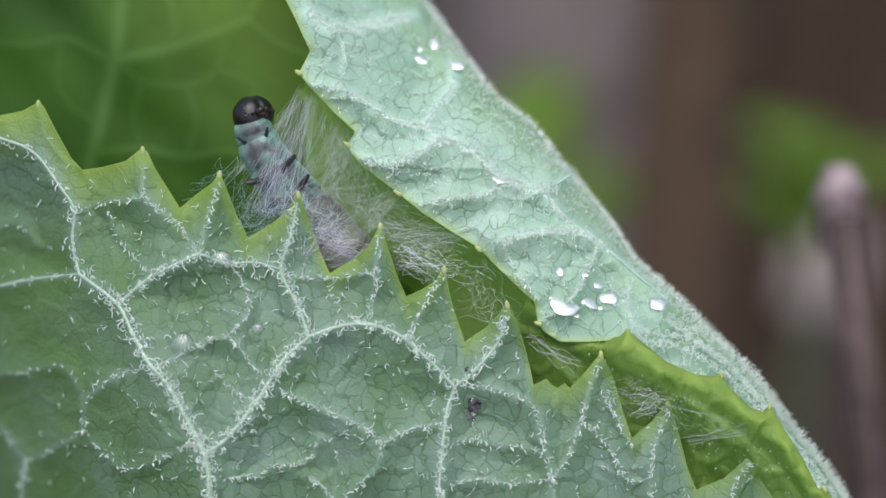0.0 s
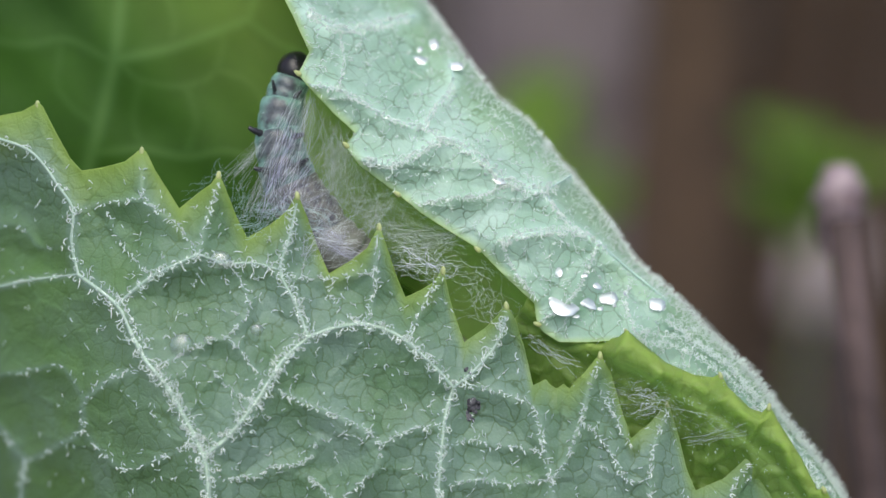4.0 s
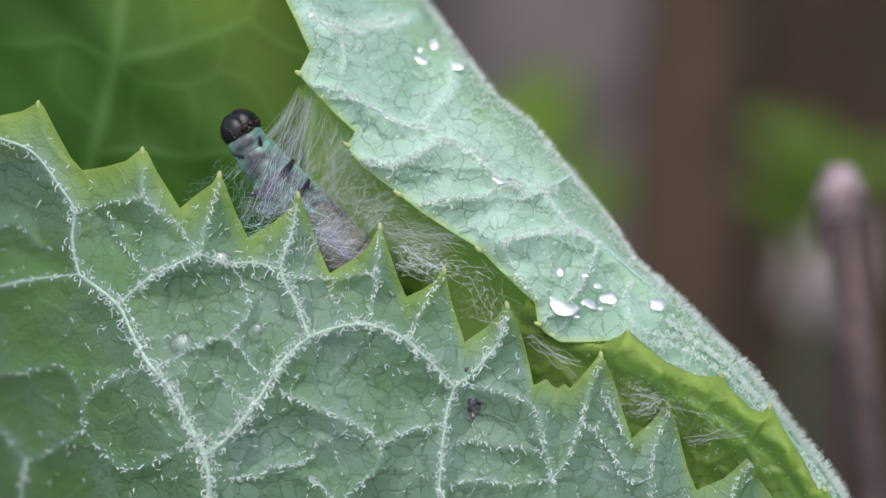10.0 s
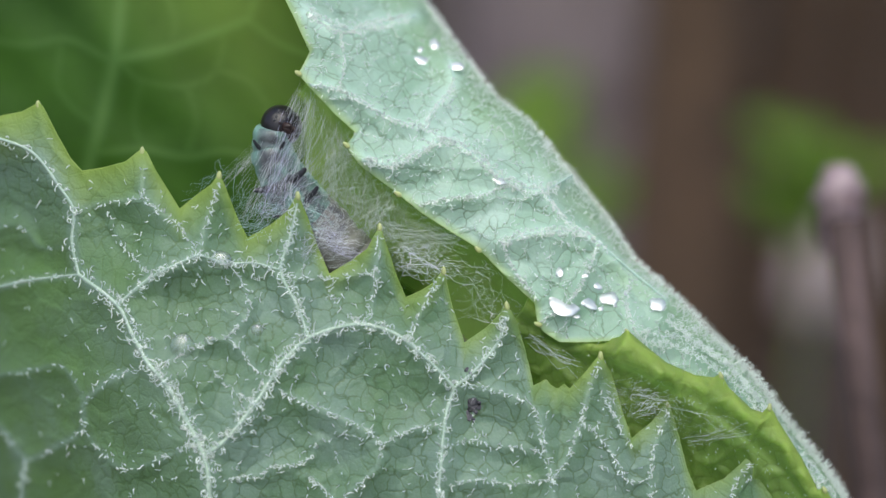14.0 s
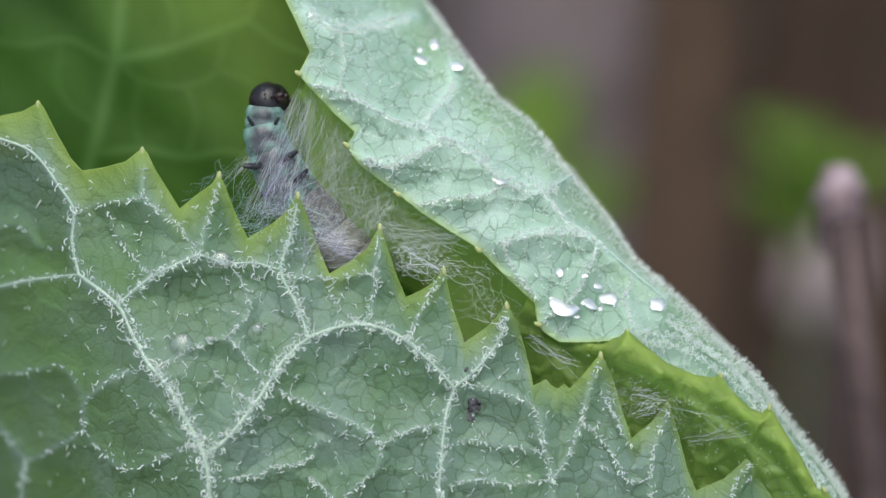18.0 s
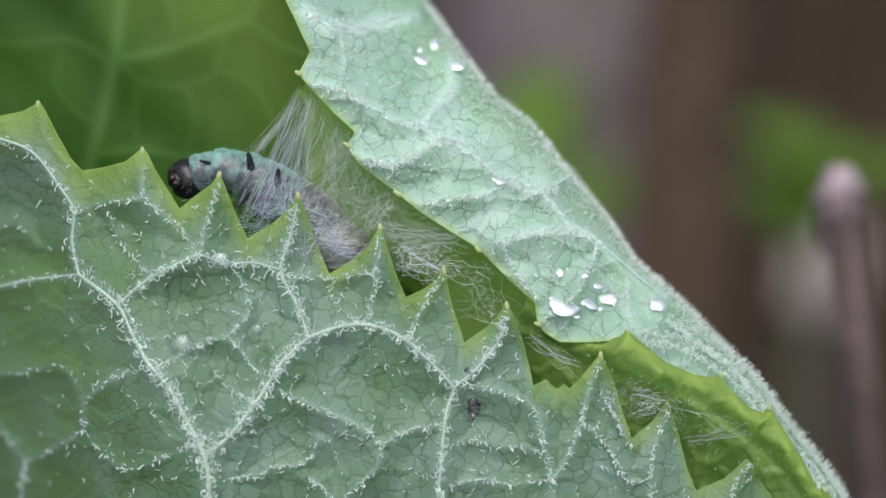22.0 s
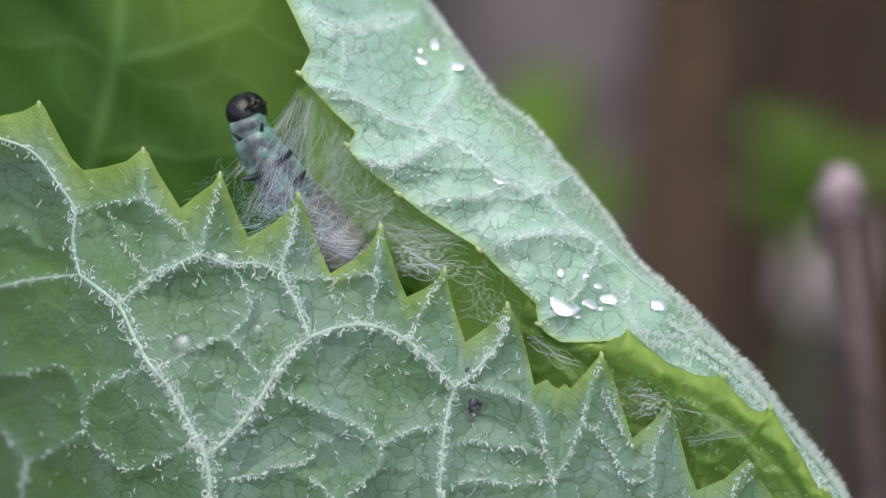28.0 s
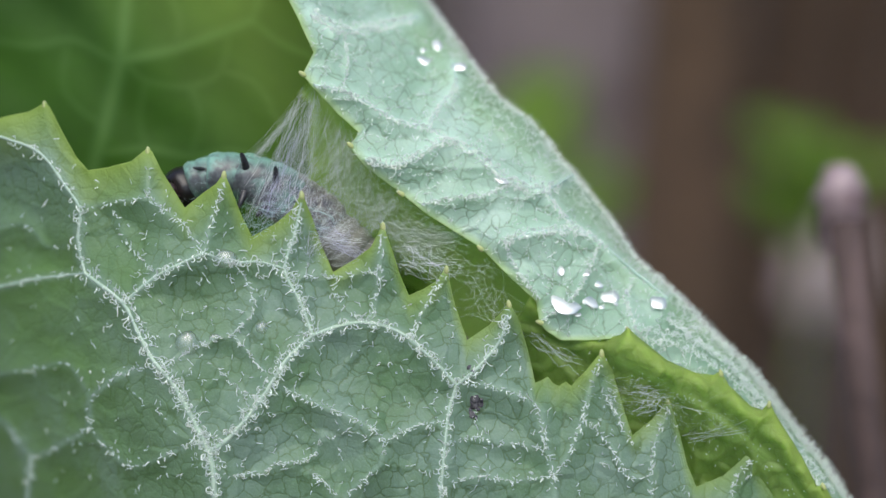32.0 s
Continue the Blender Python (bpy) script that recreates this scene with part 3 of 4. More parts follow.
for _x, _y, _t in ((528, 130, -55), (613, 257, -50), (704, 344, -60), (846, 442, -50), (952, 574, -70)):
    gland(_x, _y, float(flap_base(_x, _y)) - 2, 5.0, 8.0, _t, folded_flap)

lower = Sheet(flap_base, [([(1112, 596), (1200, 606), (1280, 650), (1332, 704), (1400, 780), (1450, 850), (1490, 910)], 9.0), ([(1180, 560), (1290, 636), (1350, 708), (1430, 800), (1490, 880)], 7.0)], 0.0, 30.0, 0.0, 3.3)
lower.hairs("lower_vein_hairs", 1500, folded_flap, length=13, rad=0.72, low=1.0, stray=0.22, inside=lambda u, v: (ab(u, v)[1] < flap_ridge(ab(u, v)[0]) - 9) & (ab(u, v)[1] > flap_margin(ab(u, v)[0]) + 5))

# down that stands out along the rounded fold
_rng = np.random.default_rng(5)
_n = 3600
_ha = _rng.uniform(420, 1690, _n)
_ph = _rng.uniform(0.15, 1.0, _n) * math.pi * 0.6
_hw = flap_ridge(_ha) - flap_margin(_ha)
_hb = flap_margin(_ha) + _hw * (0.8 + 0.2 * np.sin(_ph))
_hu, _hv = uv(_ha, _hb)
_hd = flap_base(_hu, _hv) + (1 - np.cos(_ph)) * np.clip(0.42 * _hw, 14, 80)
_len = _rng.uniform(2.5, 6.5, _n) * (1 + 0.9 * np.clip((_ha - 1080) / 300, 0, 1))
_s = np.linspace(0, 1, 5)
_du, _dv = uv(_rng.normal(0, 0.5, _n), 0.4 + np.sin(_ph))
_pu = _hu[:, None] + (_len * _du)[:, None] * np.sin(_s * 1.9) + _rng.normal(0, 3, (_n, 1)) * _s ** 2
_pv = _hv[:, None] + (_len * _dv)[:, None] * np.sin(_s * 1.9) + _rng.normal(0, 3, (_n, 1)) * _s ** 2
_pd = _hd[:, None] - (_len * np.cos(_ph))[:, None] * _s * 0.7
_vf = tubes(local(_pu, _pv, _pd), 0.8 * K * (1 - 0.7 * _s), 3)
piece("fold_hairs", mesh_of("fold_hairs", *_vf, HAIR), folded_flap, "white down along the rounded fold", "stuff")

# ---- the back of the tent: the upper side of the same leaf ----
back_veins = [
    ([(225, -120), (214, 0), (204, 100), (182, 200), (160, 285), (140, 380)], 6.0),
    ([(204, 106), (300, 86), (400, 50), (440, 34)], 4.6),
    ([(440, 34), (452, -10), (450, -80)], 3.0),
    ([(440, 36), (490, 74), (545, 98), (640, 130)], 3.0),
    ([(162, 272), (250, 264), (330, 278), (400, 268), (480, 290)], 2.8),
    ([(200, 110), (120, 70), (40, 80), (-60, 60)], 2.4),
    ([(204, 100), (250, 142), (330, 152), (382, 122), (400, 50)], 1.8),
    ([(250, 142), (238, 205), (250, 264)], 1.6),
    ([(330, 152), (346, 212), (330, 278)], 1.6),
    ([(382, 122), (450, 152), (486, 222)], 1.6),
    ([(110, 72), (104, 160), (172, 226)], 1.6),
    ([(300, 86), (310, 40), (290, -20)], 1.8),
    ([(700, 420), (800, 480), (900, 600), (1000, 720)], 5.0),
]


def lined(u, v):
    """Where the blade bends round into the lining of the fold."""
    a, b = ab(u, v)
    return (a > 480) & (a < 1020) & (b > flap_margin(a) + 34 - 165 * 0.68 * np.clip((a - 440) / 160, 0.35, 1))


back = Sheet(back_base, back_veins, 26.0, 60.0, 9.0, 2.9)
_b = np.linspace(560, -760, 170)
_a = np.arange(-330, 1760, 9.0)
_A, _B = np.meshgrid(_a, _b)
_U, _V = uv(_A, _B)
# rim colour fades in towards the flap: light painted onto the blade
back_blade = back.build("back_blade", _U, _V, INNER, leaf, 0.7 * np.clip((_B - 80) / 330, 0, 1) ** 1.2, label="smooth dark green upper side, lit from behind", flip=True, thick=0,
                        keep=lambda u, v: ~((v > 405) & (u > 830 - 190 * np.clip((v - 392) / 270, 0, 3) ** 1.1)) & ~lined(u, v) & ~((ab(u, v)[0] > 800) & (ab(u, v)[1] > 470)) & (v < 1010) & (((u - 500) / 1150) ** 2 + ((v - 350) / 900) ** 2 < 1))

# ---- added lining of the fold: upper side lightened as if lit, from under the flap's edge into the back ----
_a = np.arange(465, 1036, 6.0)
_t = np.linspace(0, 1, 40)
_A = np.broadcast_to(_a[None], (len(_t), len(_a)))
_B = flap_margin(_a)[None] + 34 - (165 * np.clip((_a - 440) / 160, 0.35, 1))[None] * _t[:, None]
_U, _V = uv(_A, _B)
_start = flap_base(_U, _V) + 62
_D = _start + (back_base(_U, _V) - 24 - _start) * np.sin(_t * math.pi / 2)[:, None] ** 0.8
lining = Sheet(lambda u, v: 0 * u, [([(560, 170), (640, 300), (760, 420), (860, 500)], 2.0), ([(600, 260), (540, 300)], 1.6), ([(690, 350), (620, 400)], 1.6), ([(780, 420), (720, 480)], 1.6)], 10.0, 24.0, 6.0, 5.2, 4.0)
# the lightened colour fades to deep green towards the back blade
fold_lining = lining.build("fold_lining", _U, _V, LIT_LINING, leaf, np.zeros_like(_U), label="lining beneath the flap's edge, coloured light green as if lit", flip=True, thick=0, sink=_D,
                           shaded=np.broadcast_to((np.clip((_t - 0.45) / 0.5, 0, 1) * 0.8)[:, None], _U.shape))

# ---- the inner fold: upper side beside the folded flap, coloured yellow-green as if lit through ----
BAND_TOP = [(900, 478), (940, 520), (1000, 585), (1060, 604), (1095, 597), (1110, 584), (1130, 602), (1180, 642), (1230, 664), (1262, 668), (1276, 661), (1290, 686), (1330, 724), (1350, 730), (1362, 716), (1376, 742), (1420, 812),
            (1448, 868), (1460, 862), (1475, 890), (1540, 960)]


def band_top(u):
    m = np.array(BAND_TOP, dtype=float)
    return np.interp(u, m[:, 0], m[:, 1])


band = Sheet(lambda u, v: 4 + 0 * u, [([(1090, 640), (1200, 700), (1330, 790), (1430, 900)], 3.0), ([(1140, 620), (1180, 690), (1200, 760)], 1.8), ([(1230, 670), (1260, 745), (1250, 820)], 1.8),
              ([(1310, 720), (1340, 800), (1320, 870)], 1.8), ([(1120, 655), (1100, 720), (1130, 800)], 1.6), ([(1180, 690), (1140, 730), (1090, 740)], 1.4), ([(1390, 790), (1400, 860), (1380, 920)], 1.6)],
             18.0, 26.0, 13.0, 4.1, 10.0)
_u = np.unique(np.concatenate([np.arange(940, 1540, 4.0), np.array([p[0] for p in BAND_TOP if p[0] > 940], dtype=float)]))
_s = np.linspace(0, 1, 60)
_top = band_top(_u)[None]
_U = _u[None] - 190 * _s[:, None] ** 1.1
_soft = np.interp(_u, [790, 850, 940, 1060, 1180, 1300, 1420, 1540], [392, 432, 520, 602, 636, 696, 800, 960])[None]
_V = _top + (_soft - _top) * np.clip(_s * 4.5, 0, 1)[:, None] ** 0.7 + _s[:, None] * 270
_edge = np.clip(1 - _s[:, None] * 9, 0, 1) * np.ones_like(_top)
_sink = (-8 - 16 * np.sin(np.clip(_s / 0.15, 0, 1) * math.pi) + 165 * np.clip(_s - 0.06, 0, 1) ** 1.05)[:, None] + np.clip((_u - 1060) / 480, 0, 1)[None] * 8 + np.clip((1105 - _u) / 30, 0, 1)[None] * 40
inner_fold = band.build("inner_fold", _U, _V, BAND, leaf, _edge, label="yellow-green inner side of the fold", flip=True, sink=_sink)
band.hairs("fold_down", 170, inner_fold, length=9, rad=0.4, low=1.0, stray=0.8, inside=lambda u, v: v > band_top(u) + 6)
for _x, _y, _t in ((1110, 585, -30), (1276, 662, -20), (1362, 718, 5), (1459, 864, -25)):
    gland(_x, _y + 3, -2, 4.6, 7.5, _t, inner_fold)

# the leaf stalk that carries the blade, down to the soil
_p = [FRAME.inverted() @ Vector(q) for q in ((0.012, 0.010, 0.24), (0.012, 0.016, 0.16), (0.008, 0.012, 0.08), (0.0, 0.01, -0.004))]
_line = smooth_line([tuple(q) for q in _p], 0.006)
_vf = tubes(_line[None], np.linspace(0.0016, 0.0026, len(_line)), 10)
piece("leaf_stalk", mesh_of("leaf_stalk", *_vf, VEIN), leaf, "long green leaf stalk")


# ---- silk ----
def silk(name_label, count, start, end, sag, messy, seed, rad=0.55, depth=(40, 90), depth_end=(20, 60), knots=9, spread=0.25, material=SILK):
    """A bundle of threads between two strips of the grid, slack and wandering."""
    rng = np.random.default_rng(seed)
    ob = thing("silk_threads", name_label, "silk", "silk of the leaf tent")
    s = np.linspace(0, 1, knots)
    knot = rng.random(max(4, count // 7))
    t0 = np.clip(knot[rng.integers(0, len(knot), count)][:, None] + rng.normal(0, 0.05, (count, 1)), 0, 1)
    t1 = np.clip(t0 + rng.normal(0, spread, (count, 1)), 0, 1)
    t1 = np.where(rng.random((count, 1)) < 0.6, np.round(t1 * 7 + rng.normal(0, 0.12, (count, 1)), 1) / 7, t1)
    a0, a1, b0, b1 = (np.array(q, dtype=float) for q in (*start, *end))
    p = a0 + (a1 - a0) * t0 + rng.normal(0, 5, (count, 2))
    q = b0 + (b1 - b0) * t1 + rng.normal(0, 6, (count, 2))
    cut0, cut1 = rng.uniform(0, 0.12, (count, 1)), rng.uniform(0.88, 1.02, (count, 1))
    ss = cut0 + (cut1 - cut0) * s[None]
    path = p[:, None] * (1 - ss[..., None]) + q[:, None] * ss[..., None]
    path[..., 1] += sag * rng.uniform(0.2, 1, (count, 1)) * np.sin(ss * np.pi)
    for k in range(2):
        path[..., k] += messy * (np.sin(ss * rng.uniform(2, 9, (count, 1)) + rng.uniform(0, 6, (count, 1))) + 0.5 * np.sin(ss * rng.uniform(8, 19, (count, 1)) + rng.uniform(0, 6, (count, 1)))) * rng.uniform(0.2, 1, (count, 1))
    d0, d1 = rng.uniform(*depth, (count, 1)), rng.uniform(*depth_end, (count, 1))
    d = d0 * (1 - ss) + d1 * ss
    verts, faces = tubes(local(path[..., 0], path[..., 1], d), rad * K * np.clip(rng.lognormal(-0.2, 0.45, (count, 1)), 0.4, 2.0) * np.ones((1, knots)), 3)
    piece("threads", mesh_of("threads", verts, faces, material), ob, kind="stuff")
    return ob


SILKS = [
    silk("fan of fine white silk threads tied to the flap", 52, ((415, 400), (535, 410)), ((534, 152), (558, 178)), 3, 5, 11, 0.07, (0, 20), (22, 42), 14, 0.8),
    silk("few bright silk strands from leaf to flap", 7, ((420, 400), (520, 360)), ((536, 152), (556, 176)), 2, 2, 31, 0.26, (0, 10), (24, 36), 10, 0.4),
    silk("crossing silk threads over the caterpillar", 56, ((405, 350), (575, 440)), ((540, 160), (640, 260)), 4, 7, 22, 0.075, (0, 22), (25, 50), 12, 0.45),
    silk("thin veil of white silk above the caterpillar", 190, ((470, 330), (640, 430)), ((550, 165), (700, 350)), 6, 6, 12, 0.10, (10, 100), (30, 70), 14, 0.35),
    silk("matted silk on the leaf beside the caterpillar", 230, ((560, 330), (720, 450)), ((600, 230), (820, 420)), 6, 18, 13, 0.12, (50, 95), (30, 80), 16, 0.9),
    silk("loose silk wrapped over the caterpillar's body", 64, ((410, 400), (560, 480)), ((470, 300), (620, 390)), 4, 10, 14, 0.2, (2, 16), (8, 30), 14, 0.5),
    silk("bluish silk laid along the caterpillar's body", 30, ((400, 420), (470, 340)), ((560, 430), (600, 380)), -14, 12, 23, 0.2, (2, 18), (10, 30), 14, material=TEAL_SILK),
    silk("lilac silk strands over the caterpillar's back", 34, ((425, 400), (520, 380)), ((520, 210), (590, 330)), 4, 8, 27, 0.2, (0, 16), (10, 36), 14, 0.6, LILAC_SILK),
    silk("white silk strands across the caterpillar's back end", 44, ((550, 400), (585, 485)), ((610, 410), (660, 455)), 8, 9, 15, 0.2, (2, 18), (8, 30), 14, 0.6),
    silk("lilac silk strands across the caterpillar's back end", 34, ((560, 400), (592, 470)), ((615, 420), (655, 465)), 5, 6, 29, 0.2, (0, 14), (6, 24), 14, 0.5, LILAC_SILK),
    silk("curly tangle of white silk between the leaf edges", 44, ((690, 440), (700, 500)), ((790, 455), (810, 500)), -10, 22, 16, 0.3, (14, 50), (14, 50), 18),
    silk("sparse curled silk behind the leaf teeth", 24, ((800, 460), (830, 560)), ((880, 500), (940, 590)), 8, 24, 17, 0.24, (30, 110), (30, 90), 18),
    silk("short white silk strands under the flap", 11, ((930, 590), (945, 625)), ((1010, 640), (1040, 665)), 3, 8, 18, 0.4, (20, 40), (30, 50)),
    silk("small white silk tuft between the leaf edges", 18, ((1115, 690), (1130, 740)), ((1160, 700), (1180, 720)), -6, 10, 19, 0.4, (-2, 16), (-2, 16), 14),
    silk("faint haze of silk inside the fold", 30, ((1010, 640), (1090, 740)), ((1150, 660), (1330, 770)), 8, 24, 33, 0.10, (-4, 40), (-20, 20), 16, 0.6),
    silk("few stretched silk threads across the fold", 8, ((1205, 778), (1215, 792)), ((1300, 755), (1350, 775)), 6, 4, 20, 0.2, (0, 20), (-24, -14)),
    silk("loose curly silk beside the leaf teeth", 60, ((325, 352), (440, 415)), ((405, 285), (480, 400)), 4, 13, 37, 0.11, (20, 70), (30, 80), 16, 0.5, TEAL_SILK),
    silk("faint silk threads over the open gap", 36, ((370, 345), (440, 300)), ((500, 215), (545, 155)), 4, 4, 21, 0.10, (40, 60), (50, 80)),
]


# ---- the caterpillar: head, ringed segments and jointed legs ----
caterpillar = thing("caterpillar", "grey-green caterpillar with a glossy black head, spinning silk", "caterpillar")
caterpillar.matrix_basis = FRAME


def lathe(name, profile, material, sides=28, bumpy=0.0, seed=0, squash=1.0, cap=True):
    """A lumpy ringed body about its own z axis; profile rows are (z, radius) in grid steps."""
    rng = np.random.default_rng(seed)
    ph = rng.uniform(0, 6.3, 6)
    ang = np.arange(sides) * 2 * np.pi / sides
    verts = []
    for z, r in profile:
        k = 1 + bumpy * (np.sin(3 * ang + ph[0]) * np.sin(z / 9 + ph[1]) + 0.6 * np.sin(7 * ang + ph[2] + z / 6) + 0.4 * np.sin(11 * ang - z / 4 + ph[3]))
        verts.append(np.stack([r * k * np.cos(ang), r * squash * k * np.sin(ang), np.full(sides, z)], axis=1))
    v = np.concatenate(verts) * K
    n = len(profile)
    faces = [(i * sides + j, i * sides + (j + 1) % sides, (i + 1) * sides + (j + 1) % sides, (i + 1) * sides + j) for i in range(n - 1) for j in range(sides)]
    faces += [tuple(range(sides - 1, -1, -1)), tuple((n - 1) * sides + j for j in range(sides))]
    return mesh_of(name, v, faces, material)


def ring_profile(r, half, fold=0.06):
    zs = np.linspace(-1, 1, 17)
    return [(z * half, r * (0.62 + 0.38 * math.sqrt(max(0.0, 1 - abs(z) ** 3))) * (1 - fold * math.exp(-((z - 0.28) / 0.10) ** 2) - fold * 0.7 * math.exp(-((z + 0.35) / 0.1) ** 2)) * (0.35 if abs(z) > 0.99 else 1)) for z in zs]


def leg_part(parent, base, way, size):
    """A thoracic leg: three tapering joints and a claw."""
    way = Vector(way).normalized()
    pts = [Vector(base) + way * (size * s) + Vector((0, 0.12 * size * math.sin(s * 2.6), 0.14 * size * s * s)) for s in np.linspace(0, 1, 9)]
    rad = np.array([8.5, 8.8, 6.6, 8.2, 6.0, 7.2, 5.4, 5.2, 3.4]) * size / 40
    verts, faces = tubes(np.array([[tuple(q) for q in pts]]) * K, (rad * K)[None], 9)
    piece("leg", mesh_of("leg", verts, faces, LEG), parent, "short black jointed leg")
    plate = lathe("leg_plate", [(-4, 2), (-2.5, 7), (0, 9), (2.5, 6), (4.5, 2)], LEG, 14, 0.3, int(size), 0.6)
    ob = piece("leg_plate", plate, parent, "dark plate at the foot of the leg")
    ob.matrix_basis = Matrix.Translation((Vector(base) - way * 3) * K) @ way.to_track_quat("Z", "Y").to_matrix().to_4x4()


def bristles(parent, r, half, count, seed, size=14):
    rng = np.random.default_rng(seed)
    ang, z = rng.uniform(0, 6.28, count), rng.uniform(-half, half, count)
    s = np.linspace(0, 1, 4)
    out = np.stack([np.cos(ang), np.sin(ang), rng.normal(0, 0.4, count)], axis=1)
    start = np.stack([r * 0.96 * np.cos(ang), r * 0.96 * np.sin(ang), z], axis=1)
    path = start[:, None] + out[:, None] * s[None, :, None] * rng.uniform(0.4, 1, (count, 1, 1)) * size
    v, f = tubes(path * K, 0.45 * K * (1 - 0.8 * s), 3)
    piece("bristles", mesh_of("bristles", v, f, HAIR), parent, "fine pale bristles", "stuff")


def body_segment(name, r, half, material, seed, legs=0.0, squash=0.95):
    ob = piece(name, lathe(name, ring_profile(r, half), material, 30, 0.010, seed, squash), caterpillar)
    bristles(ob, r, half, 12, seed, 7)
    if legs:
        for sx in (-1, 1):
            if legs < 25:
                leg_part(ob, (sx * r * 0.5, r * 0.74, -half * 0.1), (sx * 0.5, 0.45, 0.75), legs)
            else:
                leg_part(ob, (sx * r * 0.46, r * 0.80, -half * 0.7), (sx * 0.84, 0.46, 0.14), legs)
    return ob


def head_part():
    bm = bmesh.new()
    bmesh.ops.create_uvsphere(bm, u_segments=36, v_segments=24, radius=1)
    for vert in bm.verts:
        x, y, z = vert.co
        lobe = 1 - 0.10 * math.exp(-(x / 0.16) ** 2) * (0.5 + 0.5 * max(z, -0.2))
        face = 1 - 0.22 * max(0.0, y) * max(0.0, z)
        vert.co = Vector((x * 38 * lobe, y * 36 * lobe * face, z * 36 * lobe)) * K
    me = bpy.data.meshes.new("head")
    bm.to_mesh(me)
    bm.free()
    me.materials.append(HEAD)
    me.polygons.foreach_set("use_smooth", [True] * len(me.polygons))
    ob = piece("head", me, caterpillar, "glossy black-brown two-lobed head capsule")
    for sx in (-1, 1):
        jaw = lathe("mandible", [(0, 4), (4, 7), (10, 7.5), (16, 5), (20, 1.5)], MOUTH, 12, 0.04, 3)
        j = piece("mandible", jaw, ob)
        j.matrix_basis = Matrix.Translation(Vector((sx * 8, 23, 15)) * K) @ pose(0, 0, 0, -35, sx * -12, 0)
        for i in range(4):
            e = lathe("eye_spot", [(-3, 0.5), (-1.5, 2.6), (0, 3.1), (1.5, 2.6), (3, 0.5)], LEG, 8)
            ey = piece("eye_spot", e, ob)
            an = 0.5 + 0.32 * i
            ey.matrix_basis = Matrix.Translation(Vector((sx * 34 * math.sin(0.9) * 1.02, 32 * math.cos(an) * 0.72, 36 * math.sin(an) * 0.62)) * K)
        an = lathe("antenna", [(0, 2.6), (5, 2.8), (6, 1.8), (11, 1.6), (15, 0.5)], MOUTH, 8)
        q = piece("antenna", an, ob)
        q.matrix_basis = Matrix.Translation(Vector((sx * 18, 25, 16)) * K) @ pose(0, 0, 0, -50, sx * 25, 0)
    lip = piece("upper_lip", lathe("upper_lip", [(0, 6), (4, 11), (9, 10), (12, 4)], MOUTH, 14, 0.05, 9, 0.5), ob)
    lip.matrix_basis = Matrix.Translation(Vector((0, 29, 13)) * K) @ pose(0, 0, 0, -30, 0, 0)
    return ob


head = head_part()
# name, radius, half length, skin, distance behind the head, leg size
SEGMENTS = [
    ("thorax_segment", 36, 34, TEAL, 45, 20),
    ("thorax_segment", 41, 44, TEAL, 95, 36),
    ("thorax_segment", 46, 46, TEAL, 153, 32),
    ("abdomen_segment", 50, 46, TEAL, 202, 0),
    ("abdomen_segment", 53, 46, GREY, 246, 0),
    ("abdomen_segment", 56, 44, GREY, 286, 0),
]
chain = [(body_segment(n, r, h, m_, 40 + i, legs=lg), t) for i, (n, r, h, m_, t, lg) in enumerate(SEGMENTS)]
for _i, (_x, _y, _d, _t) in enumerate(((592, 436, 96, 128), (634, 470, 112, 130), (655, 520, 140, 140), (676, 574, 170, 146))):
    _ob = body_segment("abdomen_segment", 57 - 2 * _i, 46, GREY, 60 + _i)
    _ob.matrix_basis = Matrix.Translation(local(_x, _y, _d)) @ pose(0, 0, 0, 0, _t, 0)


# ---- water drops ----
def drop(u, v, d, r, tall=0.5, stretch=1.0, turn=0.0, label="clear water drop lying on the leaf", material=GLINT_WATER, tilt=0.0, wobble=0.05):
    bm = bmesh.new()
    bmesh.ops.create_uvsphere(bm, u_segments=24, v_segments=16, radius=1)
    for vert in bm.verts:
        x, y, z = vert.co
        k = 1 + wobble * (math.sin(2 * x + u) + 0.8 * math.sin(3 * z + v) + 0.7 * math.sin(4 * x - 3 * z + u * v))
        vert.co = Vector((x * r * stretch * k, y * r * tall, z * r * k)) * K
    me = bpy.data.meshes.new("water_drop")
    bm.to_mesh(me)
    bm.free()
    me.materials.append(material)
    me.polygons.foreach_set("use_smooth", [True] * len(me.polygons))
    ob = new("water_drop", me)
    ob.matrix_basis = FRAME @ Matrix.Translation(local(u, v, d)) @ pose(0, 0, 0, tilt, turn, 0)
    return tagged(ob, label, "water drop", "water drops on the leaf")


